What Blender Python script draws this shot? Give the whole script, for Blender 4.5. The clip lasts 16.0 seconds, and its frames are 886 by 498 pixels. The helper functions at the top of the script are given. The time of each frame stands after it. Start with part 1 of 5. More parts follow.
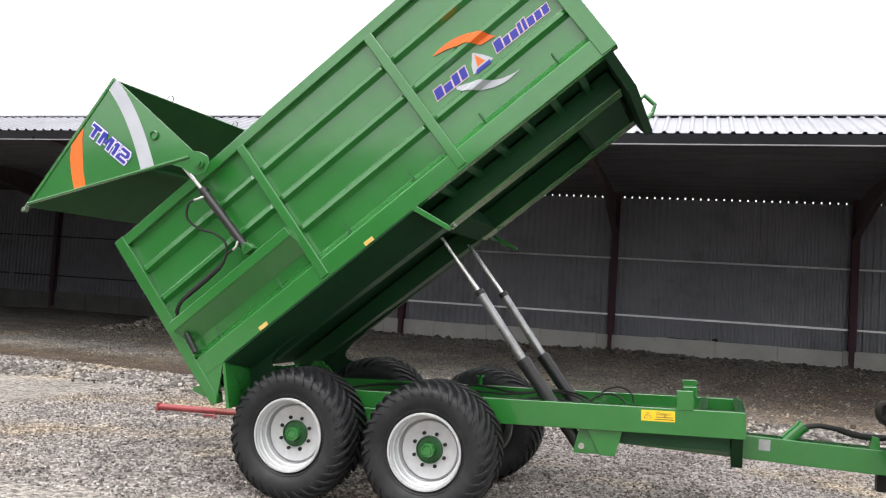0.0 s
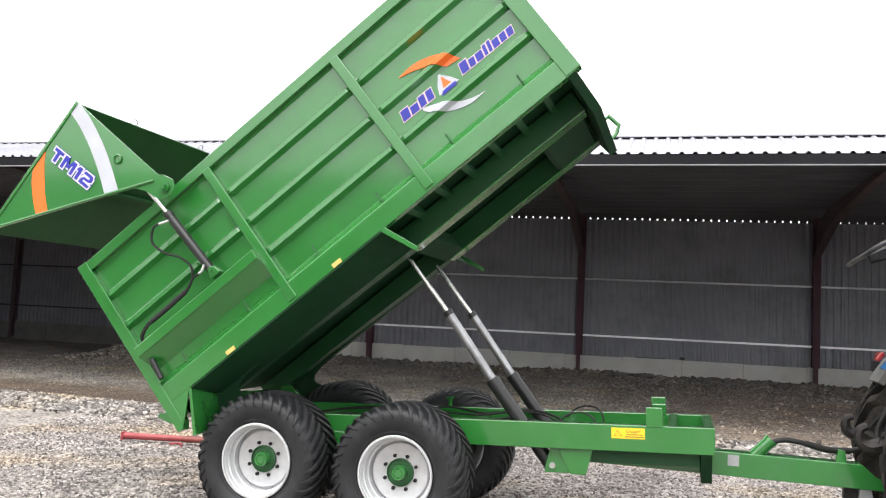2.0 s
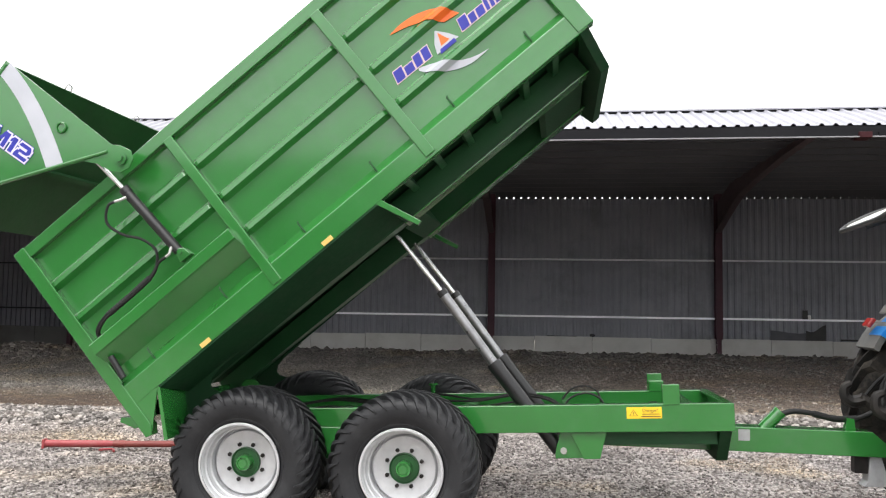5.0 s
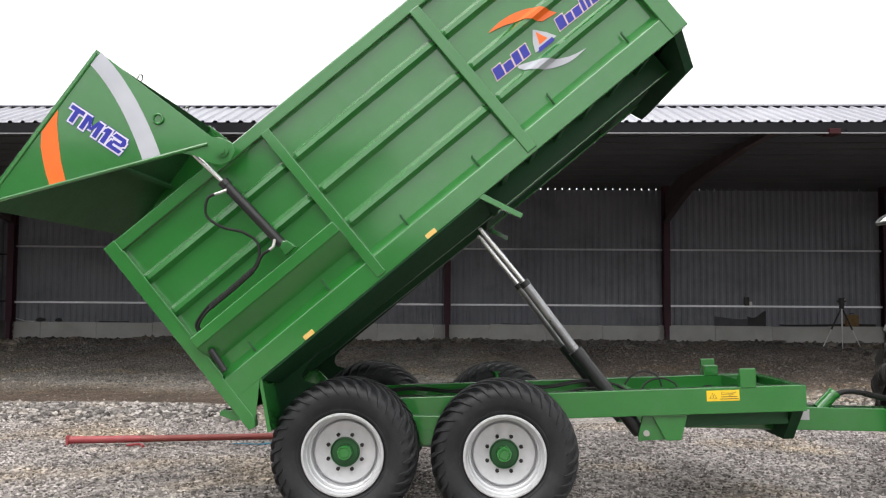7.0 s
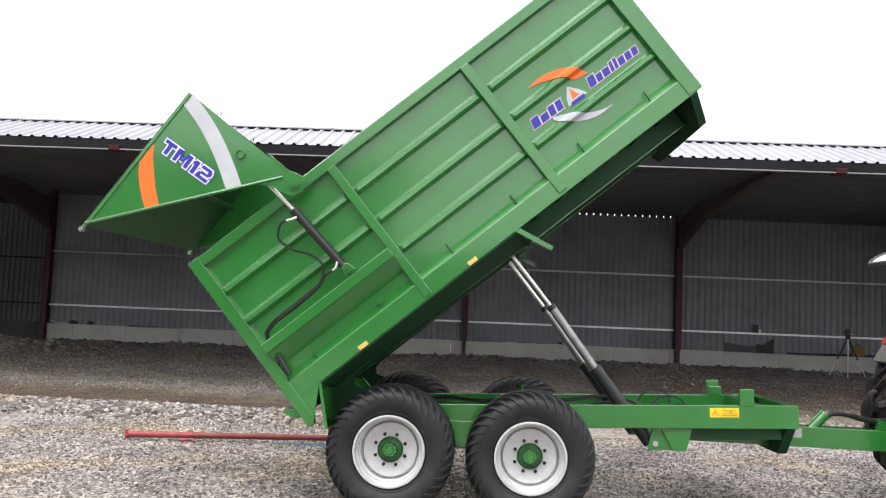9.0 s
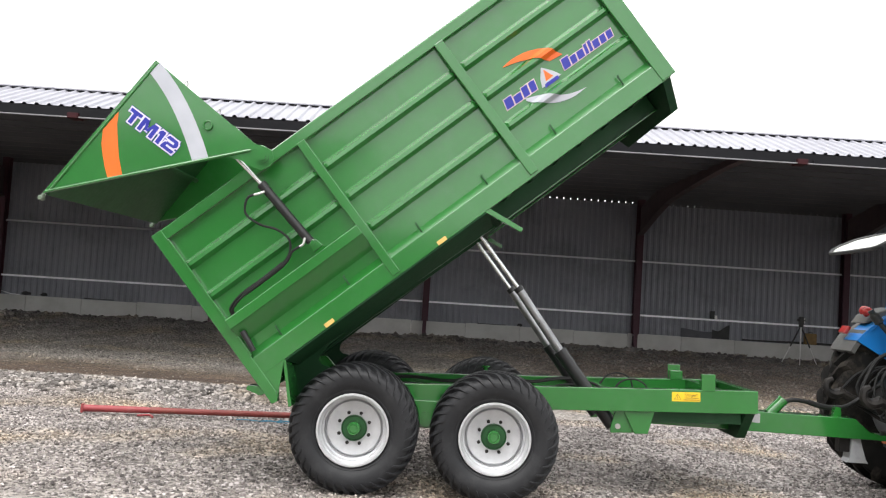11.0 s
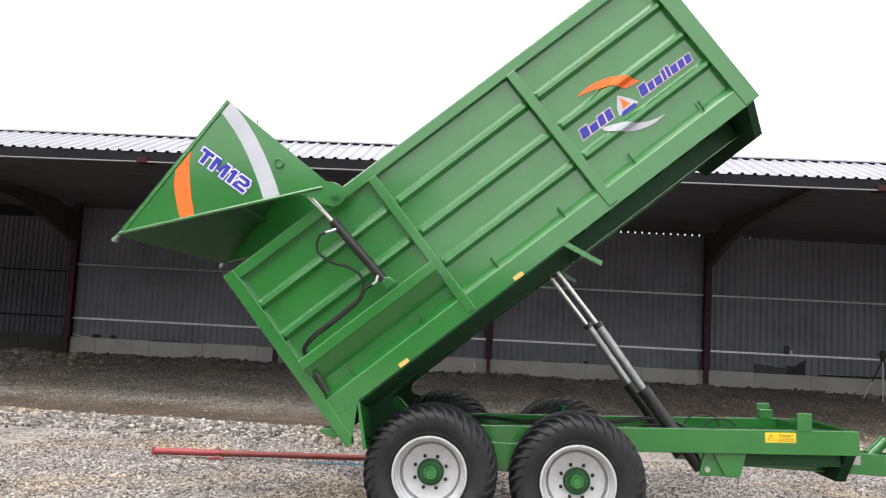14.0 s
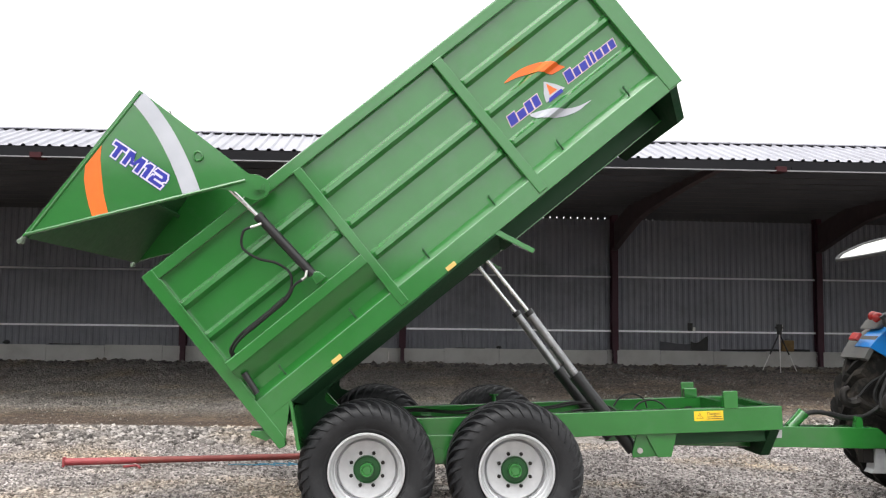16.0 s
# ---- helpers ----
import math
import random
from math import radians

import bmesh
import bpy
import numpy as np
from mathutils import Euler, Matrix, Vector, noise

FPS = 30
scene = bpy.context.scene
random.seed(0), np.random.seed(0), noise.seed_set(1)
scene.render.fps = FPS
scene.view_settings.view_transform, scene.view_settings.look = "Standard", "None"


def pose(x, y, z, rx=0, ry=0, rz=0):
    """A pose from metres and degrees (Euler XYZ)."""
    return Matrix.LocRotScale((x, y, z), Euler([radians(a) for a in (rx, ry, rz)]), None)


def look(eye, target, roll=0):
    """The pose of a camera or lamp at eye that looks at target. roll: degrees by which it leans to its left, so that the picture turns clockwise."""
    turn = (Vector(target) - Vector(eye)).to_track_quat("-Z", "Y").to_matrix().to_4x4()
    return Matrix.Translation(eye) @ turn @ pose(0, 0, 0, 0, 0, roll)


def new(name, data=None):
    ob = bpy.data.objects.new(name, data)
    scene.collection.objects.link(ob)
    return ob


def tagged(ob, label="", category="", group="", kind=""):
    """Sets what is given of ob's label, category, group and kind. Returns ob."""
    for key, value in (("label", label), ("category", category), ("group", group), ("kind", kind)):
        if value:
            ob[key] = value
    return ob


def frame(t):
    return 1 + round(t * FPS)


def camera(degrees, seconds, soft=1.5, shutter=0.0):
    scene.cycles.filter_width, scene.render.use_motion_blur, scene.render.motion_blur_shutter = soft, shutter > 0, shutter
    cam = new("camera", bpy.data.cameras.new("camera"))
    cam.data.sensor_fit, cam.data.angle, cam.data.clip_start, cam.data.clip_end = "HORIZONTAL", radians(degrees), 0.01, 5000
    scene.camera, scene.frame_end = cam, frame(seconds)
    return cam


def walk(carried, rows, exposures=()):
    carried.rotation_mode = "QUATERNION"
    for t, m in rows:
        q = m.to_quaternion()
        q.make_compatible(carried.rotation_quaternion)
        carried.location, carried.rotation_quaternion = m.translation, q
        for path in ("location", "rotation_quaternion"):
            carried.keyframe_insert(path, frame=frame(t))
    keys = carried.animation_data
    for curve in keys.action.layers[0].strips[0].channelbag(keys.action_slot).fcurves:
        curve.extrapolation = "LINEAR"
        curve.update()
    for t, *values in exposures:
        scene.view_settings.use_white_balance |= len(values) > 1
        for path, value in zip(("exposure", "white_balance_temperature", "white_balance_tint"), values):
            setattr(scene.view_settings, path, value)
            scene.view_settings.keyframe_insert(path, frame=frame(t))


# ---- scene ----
cam = camera(54.20, 16.0, 1.2)
# seconds, eye, target, lean
PATH = [
    (0, (2.724, -7.587, 1.757), (0.282, 0.019, 2.187), 3.74),
    (0.5, (2.756, -7.590, 1.730), (0.432, 0.036, 2.398), 2.36),
    (1, (2.712, -7.601, 1.727), (0.552, 0.058, 2.543), 2.84),
    (1.5, (2.730, -7.580, 1.725), (0.574, 0.090, 2.449), 3.13),
    (2, (2.718, -7.586, 1.733), (0.556, 0.088, 2.398), 2.86),
    (2.5, (2.718, -7.595, 1.727), (0.557, 0.086, 2.300), 3.11),
    (3, (2.712, -7.551, 1.725), (0.500, 0.121, 2.217), 3.75),
    (3.5, (2.600, -7.468, 1.721), (0.920, 0.335, 2.257), 4.62),
    (4, (2.362, -7.394, 1.737), (0.628, 0.399, 2.246), 3.14),
    (4.2, (2.264, -7.303, 1.703), (0.451, 0.471, 2.245), 3.00),
    (6.3, (0.624, -7.166, 1.660), (1.278, 0.803, 1.890), -2.47),
    (6.5, (0.507, -7.229, 1.665), (1.136, 0.745, 1.770), -1.82),
    (7, (0.336, -7.491, 1.668), (0.084, 0.491, 2.139), 0.35),
    (7.5, (0.176, -7.850, 1.656), (-0.058, 0.102, 2.492), 2.18),
    (8, (0.107, -8.142, 1.659), (-0.189, -0.163, 2.148), 1.27),
    (8.5, (0.146, -8.371, 1.671), (-0.297, -0.395, 2.110), 2.29),
    (9, (0.133, -8.440, 1.686), (-0.237, -0.472, 2.300), 2.39),
    (9.5, (0.082, -8.431, 1.680), (-0.135, -0.458, 2.301), 2.41),
    (11.8, (0.058, -8.382, 1.674), (0.118, -0.391, 2.060), 3.80),
    (12, (0.075, -8.384, 1.672), (0.141, -0.397, 2.124), 3.39),
    (12.5, (0.069, -8.380, 1.676), (0.099, -0.404, 2.291), 3.07),
    (13, (0.068, -8.379, 1.684), (-0.031, -0.408, 2.357), 3.05),
    (13.5, (0.050, -8.348, 1.675), (-0.237, -0.378, 2.313), 3.26),
    (14, (-0.090, -8.173, 1.668), (-0.636, -0.229, 2.436), 2.98),
    (14.5, (-0.195, -8.069, 1.693), (-0.591, -0.128, 2.579), 2.85),
    (15, (-0.165, -8.052, 1.682), (-0.613, -0.115, 2.578), 3.05),
    (15.5, (-0.225, -8.026, 1.700), (-0.425, -0.065, 2.465), 1.86),
    (16, (-0.312, -8.035, 1.698), (0.033, -0.073, 2.385), 0.69),
]
walk(cam, [(t, look(eye, target, roll)) for t, eye, target, roll in PATH],
     [(0, 0.97), (0.7, 1.0), (1.3, 1.34), (4.2, 1.30), (6.3, 0.76), (7.0, 0.80), (7.6, 1.07), (8.5, 1.07), (9.5, 1.01), (12.0, 1.02), (16.0, 1.0)])

# ---- daylight: a white overcast sky and a very soft sun ----
world = bpy.data.worlds.new("overcast_sky")
scene.world = world
world.use_nodes = True
wn, wl = world.node_tree.nodes, world.node_tree.links
sky = wn.new("ShaderNodeTexSky")
sky.sky_type, sky.sun_disc = "NISHITA", False
sky.sun_elevation, sky.sun_rotation = radians(58), radians(200)
sky.air_density, sky.dust_density, sky.ozone_density = 1.0, 6.0, 1.0
pale = wn.new("ShaderNodeHueSaturation")
pale.inputs["Saturation"].default_value = 0.12
wl.new(sky.outputs["Color"], pale.inputs["Color"])
cloud = wn.new("ShaderNodeMix")
cloud.data_type = "RGBA"
cloud.inputs["Factor"].default_value = 0.62
cloud.inputs["B"].default_value = (11.0, 11.0, 11.0, 1)
wl.new(pale.outputs["Color"], cloud.inputs["A"])
wl.new(cloud.outputs["Result"], wn["Background"].inputs["Color"])
wn["Background"].inputs["Strength"].default_value = 0.11
sun = new("sun", bpy.data.lights.new("sun", "SUN"))
sun.data.energy, sun.data.angle, sun.data.color = 1.1, radians(50), (1.0, 0.98, 0.95)
sun.matrix_world = look((-2.0, -6.0, 12.0), (0, 0, 0))


# ---- materials ----
def mat(name, c1, c2, scale=4.0, rough=0.5, metal=0.0, bump=0.0, bscale=60.0, spread=0.1, coat=0.0, spec=0.5, coords="Object", dirt=None, dscale=1.2, damt=0.3):
    """A surface with a slow and a fine variation of colour, uneven gloss, fine relief and optional blotches of dirt."""
    m = bpy.data.materials.new(name)
    m.use_nodes = True
    n, l = m.node_tree.nodes, m.node_tree.links
    p = n["Principled BSDF"]
    if coords == "World":
        src = n.new("ShaderNodeNewGeometry").outputs["Position"]
    else:
        src = n.new("ShaderNodeTexCoord").outputs["Object"]
    a = n.new("ShaderNodeTexNoise")
    a.inputs["Scale"].default_value, a.inputs["Detail"].default_value = scale, 5
    l.new(src, a.inputs["Vector"])
    mix = n.new("ShaderNodeMix")
    mix.data_type = "RGBA"
    mix.inputs["A"].default_value, mix.inputs["B"].default_value = (*c1, 1), (*c2, 1)
    ramp = n.new("ShaderNodeMapRange")
    ramp.inputs["From Min"].default_value, ramp.inputs["From Max"].default_value = 0.3, 0.7
    l.new(a.outputs["Fac"], ramp.inputs["Value"])
    l.new(ramp.outputs["Result"], mix.inputs["Factor"])
    out = mix.outputs["Result"]
    b = n.new("ShaderNodeTexNoise")
    b.inputs["Scale"].default_value, b.inputs["Detail"].default_value = bscale, 4
    l.new(src, b.inputs["Vector"])
    if dirt:
        d = n.new("ShaderNodeTexNoise")
        d.inputs["Scale"].default_value, d.inputs["Detail"].default_value, d.inputs["Roughness"].default_value = dscale, 8, 0.7
        l.new(src, d.inputs["Vector"])
        dr = n.new("ShaderNodeMapRange")
        dr.inputs["From Min"].default_value, dr.inputs["From Max"].default_value, dr.inputs["To Max"].default_value = 0.5, 0.75, damt
        l.new(d.outputs["Fac"], dr.inputs["Value"])
        dm = n.new("ShaderNodeMix")
        dm.data_type = "RGBA"
        dm.inputs["B"].default_value = (*dirt, 1)
        l.new(out, dm.inputs["A"])
        l.new(dr.outputs["Result"], dm.inputs["Factor"])
        out = dm.outputs["Result"]
    l.new(out, p.inputs["Base Color"])
    r = n.new("ShaderNodeMapRange")
    r.inputs["To Min"].default_value, r.inputs["To Max"].default_value = max(0.02, rough - spread), min(1.0, rough + spread)
    l.new(b.outputs["Fac"], r.inputs["Value"])
    l.new(r.outputs["Result"], p.inputs["Roughness"])
    p.inputs["Metallic"].default_value = metal
    p.inputs["Coat Weight"].default_value = coat
    p.inputs["Coat Roughness"].default_value = 0.09
    p.inputs["Specular IOR Level"].default_value = spec
    if bump:
        bp = n.new("ShaderNodeBump")
        bp.inputs["Strength"].default_value, bp.inputs["Distance"].default_value = 1.0, bump
        l.new(b.outputs["Fac"], bp.inputs["Height"])
        l.new(bp.outputs["Normal"], p.inputs["Normal"])
    return m


GREEN = mat("green_paint", (0.015, 0.138, 0.020), (0.021, 0.158, 0.027), 2.0, 0.24, 0, 0.0035, 2.2, 0.06, 1.0, 0.5, dirt=(0.05, 0.15, 0.06), dscale=3.0, damt=0.35)
# Tailgate inside: the same green, darkened to carry its shade, with dirt blotches.
INNERGREEN = mat("shaded_worn_green_paint", (0.011, 0.062, 0.016), (0.016, 0.082, 0.022), 3.0, 0.5, 0, 0.001, 25.0, 0.1, spec=0.3, dirt=(0.030, 0.062, 0.034), dscale=5.0, damt=0.4)
HUBGREEN = mat("dull_green_hub", (0.010, 0.060, 0.016), (0.014, 0.082, 0.022), 8.0, 0.5, 0, 0.001, 50.0, 0.1)
# Darker copies of the trailer green, shade under the body put into the colour.
UNDER = mat("shaded_dusty_green", (0.008, 0.036, 0.014), (0.011, 0.046, 0.018), 2.5, 0.7, 0, 0.001, 30.0, 0.1, spec=0.12, dirt=(0.03, 0.042, 0.03), dscale=4.0, damt=0.5)
SHADEGREEN = mat("shaded_green_paint", (0.008, 0.050, 0.016), (0.011, 0.064, 0.020), 2.5, 0.45, 0, 0.001, 30.0, 0.1, spec=0.3, dirt=(0.035, 0.06, 0.04), dscale=4.0, damt=0.4)
RUBBER = mat("tyre_rubber", (0.0105, 0.0108, 0.0125), (0.0165, 0.017, 0.019), 7.0, 0.55, 0, 0.0015, 70.0, 0.12, spec=0.35, dirt=(0.05, 0.05, 0.052), dscale=6.0, damt=0.5)
MUDDY = mat("muddy_tyre_rubber", (0.009, 0.0088, 0.0085), (0.017, 0.0158, 0.0145), 5.0, 0.85, 0, 0.004, 40.0, 0.1, spec=0.2, dirt=(0.11, 0.092, 0.074), dscale=3.2, damt=0.75)
SILVER = mat("silver_rim_paint", (0.52, 0.525, 0.54), (0.62, 0.625, 0.64), 22.0, 0.38, 0.35, 0.0010, 60.0, 0.1, dirt=(0.34, 0.34, 0.345), dscale=11.0, damt=0.5)
CHROME = mat("chromed_steel", (0.62, 0.62, 0.62), (0.70, 0.70, 0.70), 6.0, 0.22, 0.9, 0, 40.0, 0.05)
STAGE = mat("grey_ram_stage", (0.23, 0.23, 0.24), (0.33, 0.33, 0.34), 14.0, 0.30, 0.85, 0, 40.0, 0.08)
BLACK = mat("black_paint", (0.009, 0.009, 0.010), (0.014, 0.014, 0.015), 6.0, 0.32, 0, 0.0006, 40.0, 0.1)
HOSE = mat("black_hose_rubber", (0.010, 0.010, 0.010), (0.016, 0.016, 0.016), 14.0, 0.6, 0, 0.001, 120.0, 0.1, spec=0.25)
STEEL = mat("zinc_steel", (0.42, 0.42, 0.40), (0.52, 0.52, 0.50), 12.0, 0.4, 0.7, 0.0005, 80.0, 0.12)
ORANGE = mat("orange_vinyl", (0.78, 0.13, 0.012), (0.84, 0.15, 0.016), 6.0, 0.35, 0, 0, 30.0, 0.05)
WHITEV = mat("white_vinyl", (0.40, 0.415, 0.46), (0.45, 0.465, 0.51), 6.0, 0.35, 0, 0, 30.0, 0.05)
PINKV = mat("pale_outline_vinyl", (0.60, 0.46, 0.44), (0.66, 0.52, 0.50), 6.0, 0.35, 0, 0, 30.0, 0.05)
PALEV = mat("pale_lilac_vinyl", (0.62, 0.60, 0.72), (0.68, 0.66, 0.76), 6.0, 0.35, 0, 0, 30.0, 0.05)
BLUEV = mat("blue_vinyl", (0.012, 0.016, 0.26), (0.018, 0.024, 0.32), 8.0, 0.35, 0, 0, 30.0, 0.05)
YELLOW = mat("yellow_vinyl", (0.80, 0.52, 0.02), (0.86, 0.56, 0.03), 9.0, 0.4, 0, 0, 40.0, 0.05)
AMBER = mat("amber_reflector", (0.62, 0.40, 0.11), (0.70, 0.47, 0.15), 20.0, 0.25, 0, 0.001, 150.0, 0.05)
INK = mat("black_print", (0.02, 0.02, 0.02), (0.03, 0.03, 0.03), 9.0, 0.5, 0, 0, 30.0, 0.05)
REDPAINT = mat("crimson_paint", (0.27, 0.035, 0.042), (0.33, 0.055, 0.060), 6.0, 0.5, 0, 0.001, 60.0, 0.1, dirt=(0.26, 0.13, 0.11), dscale=9.0, damt=0.5)
REDBAR = mat("red_oxide_paint", (0.175, 0.029, 0.025), (0.235, 0.044, 0.036), 5.0, 0.5, 0, 0.001, 60.0, 0.1, dirt=(0.20, 0.10, 0.07), dscale=7.0, damt=0.6)
MAROON = mat("red_oxide_steel", (0.0423, 0.0090, 0.0187), (0.0570, 0.0120, 0.0250), 3.0, 0.6, 0, 0.001, 40.0, 0.1)
REDEND = mat("dark_red_bracket_paint", (0.030, 0.007, 0.009), (0.045, 0.010, 0.013), 6.0, 0.7, 0, 0.001, 40.0, 0.1, spec=0.2)
# Maroon greyed and lightened: glare over the dim roof steel, put into colour.
HAZEMAROON = mat("hazed_red_oxide_steel", (0.085, 0.062, 0.068), (0.11, 0.08, 0.086), 3.0, 0.65, 0, 0.001, 40.0, 0.1, spec=0.3)
CLAD = mat("grey_cladding_sheet", (0.198, 0.205, 0.236), (0.240, 0.247, 0.278), 0.7, 0.5, 0.1, 0.0008, 20.0, 0.1, coords="World", dirt=(0.08, 0.08, 0.085), dscale=0.8, damt=0.5)
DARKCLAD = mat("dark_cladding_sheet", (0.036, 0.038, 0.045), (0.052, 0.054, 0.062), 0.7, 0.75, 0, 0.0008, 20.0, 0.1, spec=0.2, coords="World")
ROOFMAT = mat("pale_galvanised_roof_sheet", (0.30, 0.30, 0.34), (0.36, 0.36, 0.40), 0.6, 0.45, 0.15, 0.0008, 20.0, 0.1, coords="World", dirt=(0.22, 0.217, 0.24), dscale=0.7, damt=0.5)
FASCIA = mat("black_fascia", (0.012, 0.012, 0.014), (0.018, 0.018, 0.02), 0.7, 0.85, 0, 0.001, 20.0, 0.1, spec=0.1, coords="World")
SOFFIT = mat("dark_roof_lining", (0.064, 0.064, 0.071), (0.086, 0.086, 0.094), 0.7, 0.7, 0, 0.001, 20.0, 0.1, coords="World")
GALV = mat("galvanised_rail", (0.76, 0.77, 0.79), (0.86, 0.87, 0.89), 3.0, 0.40, 0.75, 0.0006, 50.0, 0.1)
GUTTER = mat("grey_gutter", (0.20, 0.20, 0.21), (0.26, 0.26, 0.27), 2.0, 0.5, 0.2, 0.0006, 40.0, 0.1)
# Concrete copy for the deep bay, its shade put into the darker colour.
SHADECONCRETE = mat("shaded_concrete", (0.13, 0.128, 0.122), (0.19, 0.187, 0.18), 1.3, 0.9, 0, 0.004, 30.0, 0.08, coords="World", dirt=(0.10, 0.095, 0.09), dscale=1.1, damt=0.6)
CONCRETE = mat("concrete_panel", (0.47, 0.465, 0.445), (0.57, 0.565, 0.545), 1.3, 0.85, 0, 0.004, 30.0, 0.08, coords="World", dirt=(0.33, 0.32, 0.30), dscale=1.1, damt=0.6)
TBLUE = mat("tractor_blue_paint", (0.016, 0.25, 0.74), (0.022, 0.28, 0.80), 3.0, 0.3, 0, 0.0006, 20.0, 0.06, 0.3, dirt=(0.10, 0.17, 0.30), dscale=3.0, damt=0.35)
TGREY = mat("grey_fender_plastic", (0.095, 0.095, 0.090), (0.135, 0.132, 0.125), 4.0, 0.65, 0, 0.001, 40.0, 0.1, dirt=(0.13, 0.115, 0.09), dscale=4.0, damt=0.5)
OILY = mat("oily_black_iron", (0.013, 0.012, 0.012), (0.03, 0.027, 0.025), 8.0, 0.5, 0.3, 0.002, 40.0, 0.15, spec=0.3, dirt=(0.07, 0.06, 0.05), dscale=6.0, damt=0.5)
REDLENS = mat("red_lens", (0.38, 0.025, 0.025), (0.45, 0.04, 0.035), 20.0, 0.2, 0, 0, 50.0, 0.05)
ORLENS = mat("orange_lens", (0.80, 0.16, 0.02), (0.85, 0.20, 0.03), 20.0, 0.2, 0, 0, 50.0, 0.05)
CREAM = mat("cream_cab_lining", (0.55, 0.50, 0.40), (0.62, 0.57, 0.46), 6.0, 0.8, 0, 0.001, 60.0, 0.1)
PALEP = mat("pale_plate", (0.62, 0.64, 0.58), (0.70, 0.71, 0.66), 12.0, 0.5, 0, 0, 50.0, 0.05, dirt=(0.2, 0.3, 0.25), dscale=9.0, damt=0.6)
GREYJACK = mat("grey_jack_paint", (0.30, 0.31, 0.32), (0.38, 0.385, 0.39), 8.0, 0.5, 0.2, 0.001, 50.0, 0.1, dirt=(0.16, 0.15, 0.14), dscale=6.0, damt=0.5)
CASE = mat("yellow_brown_case", (0.17, 0.10, 0.03), (0.23, 0.14, 0.045), 8.0, 0.6, 0, 0.001, 50.0, 0.1)
TEAL = mat("blue_green_rope", (0.04, 0.19, 0.32), (0.07, 0.26, 0.36), 30.0, 0.8, 0, 0.001, 200.0, 0.1)
BRIGHT = mat("bright_tripod_alloy", (0.68, 0.68, 0.66), (0.76, 0.76, 0.74), 8.0, 0.45, 0.1, 0, 40.0, 0.1)
GREYTARP = mat("faded_grey_tarpaulin", (0.075, 0.077, 0.088), (0.10, 0.10, 0.115), 4.0, 0.7, 0, 0.002, 14.0, 0.1)
PINGREY = mat("worn_grey_green_pin", (0.09, 0.13, 0.09), (0.16, 0.20, 0.15), 20.0, 0.5, 0.2, 0.0006, 80.0, 0.1)
FOLIAGE = mat("far_foliage", (0.045, 0.06, 0.03), (0.09, 0.10, 0.06), 1.5, 0.9, 0, 0, 10.0, 0.05, coords="World")


def glass(name, tint, rough):
    m = bpy.data.materials.new(name)
    m.use_nodes = True
    p = m.node_tree.nodes["Principled BSDF"]
    p.inputs["Base Color"].default_value = (*tint, 1)
    p.inputs["Transmission Weight"].default_value, p.inputs["Roughness"].default_value, p.inputs["IOR"].default_value = 1.0, rough, 1.45
    return m


GLASS = glass("cab_glass", (0.75, 0.85, 0.82), 0.02)


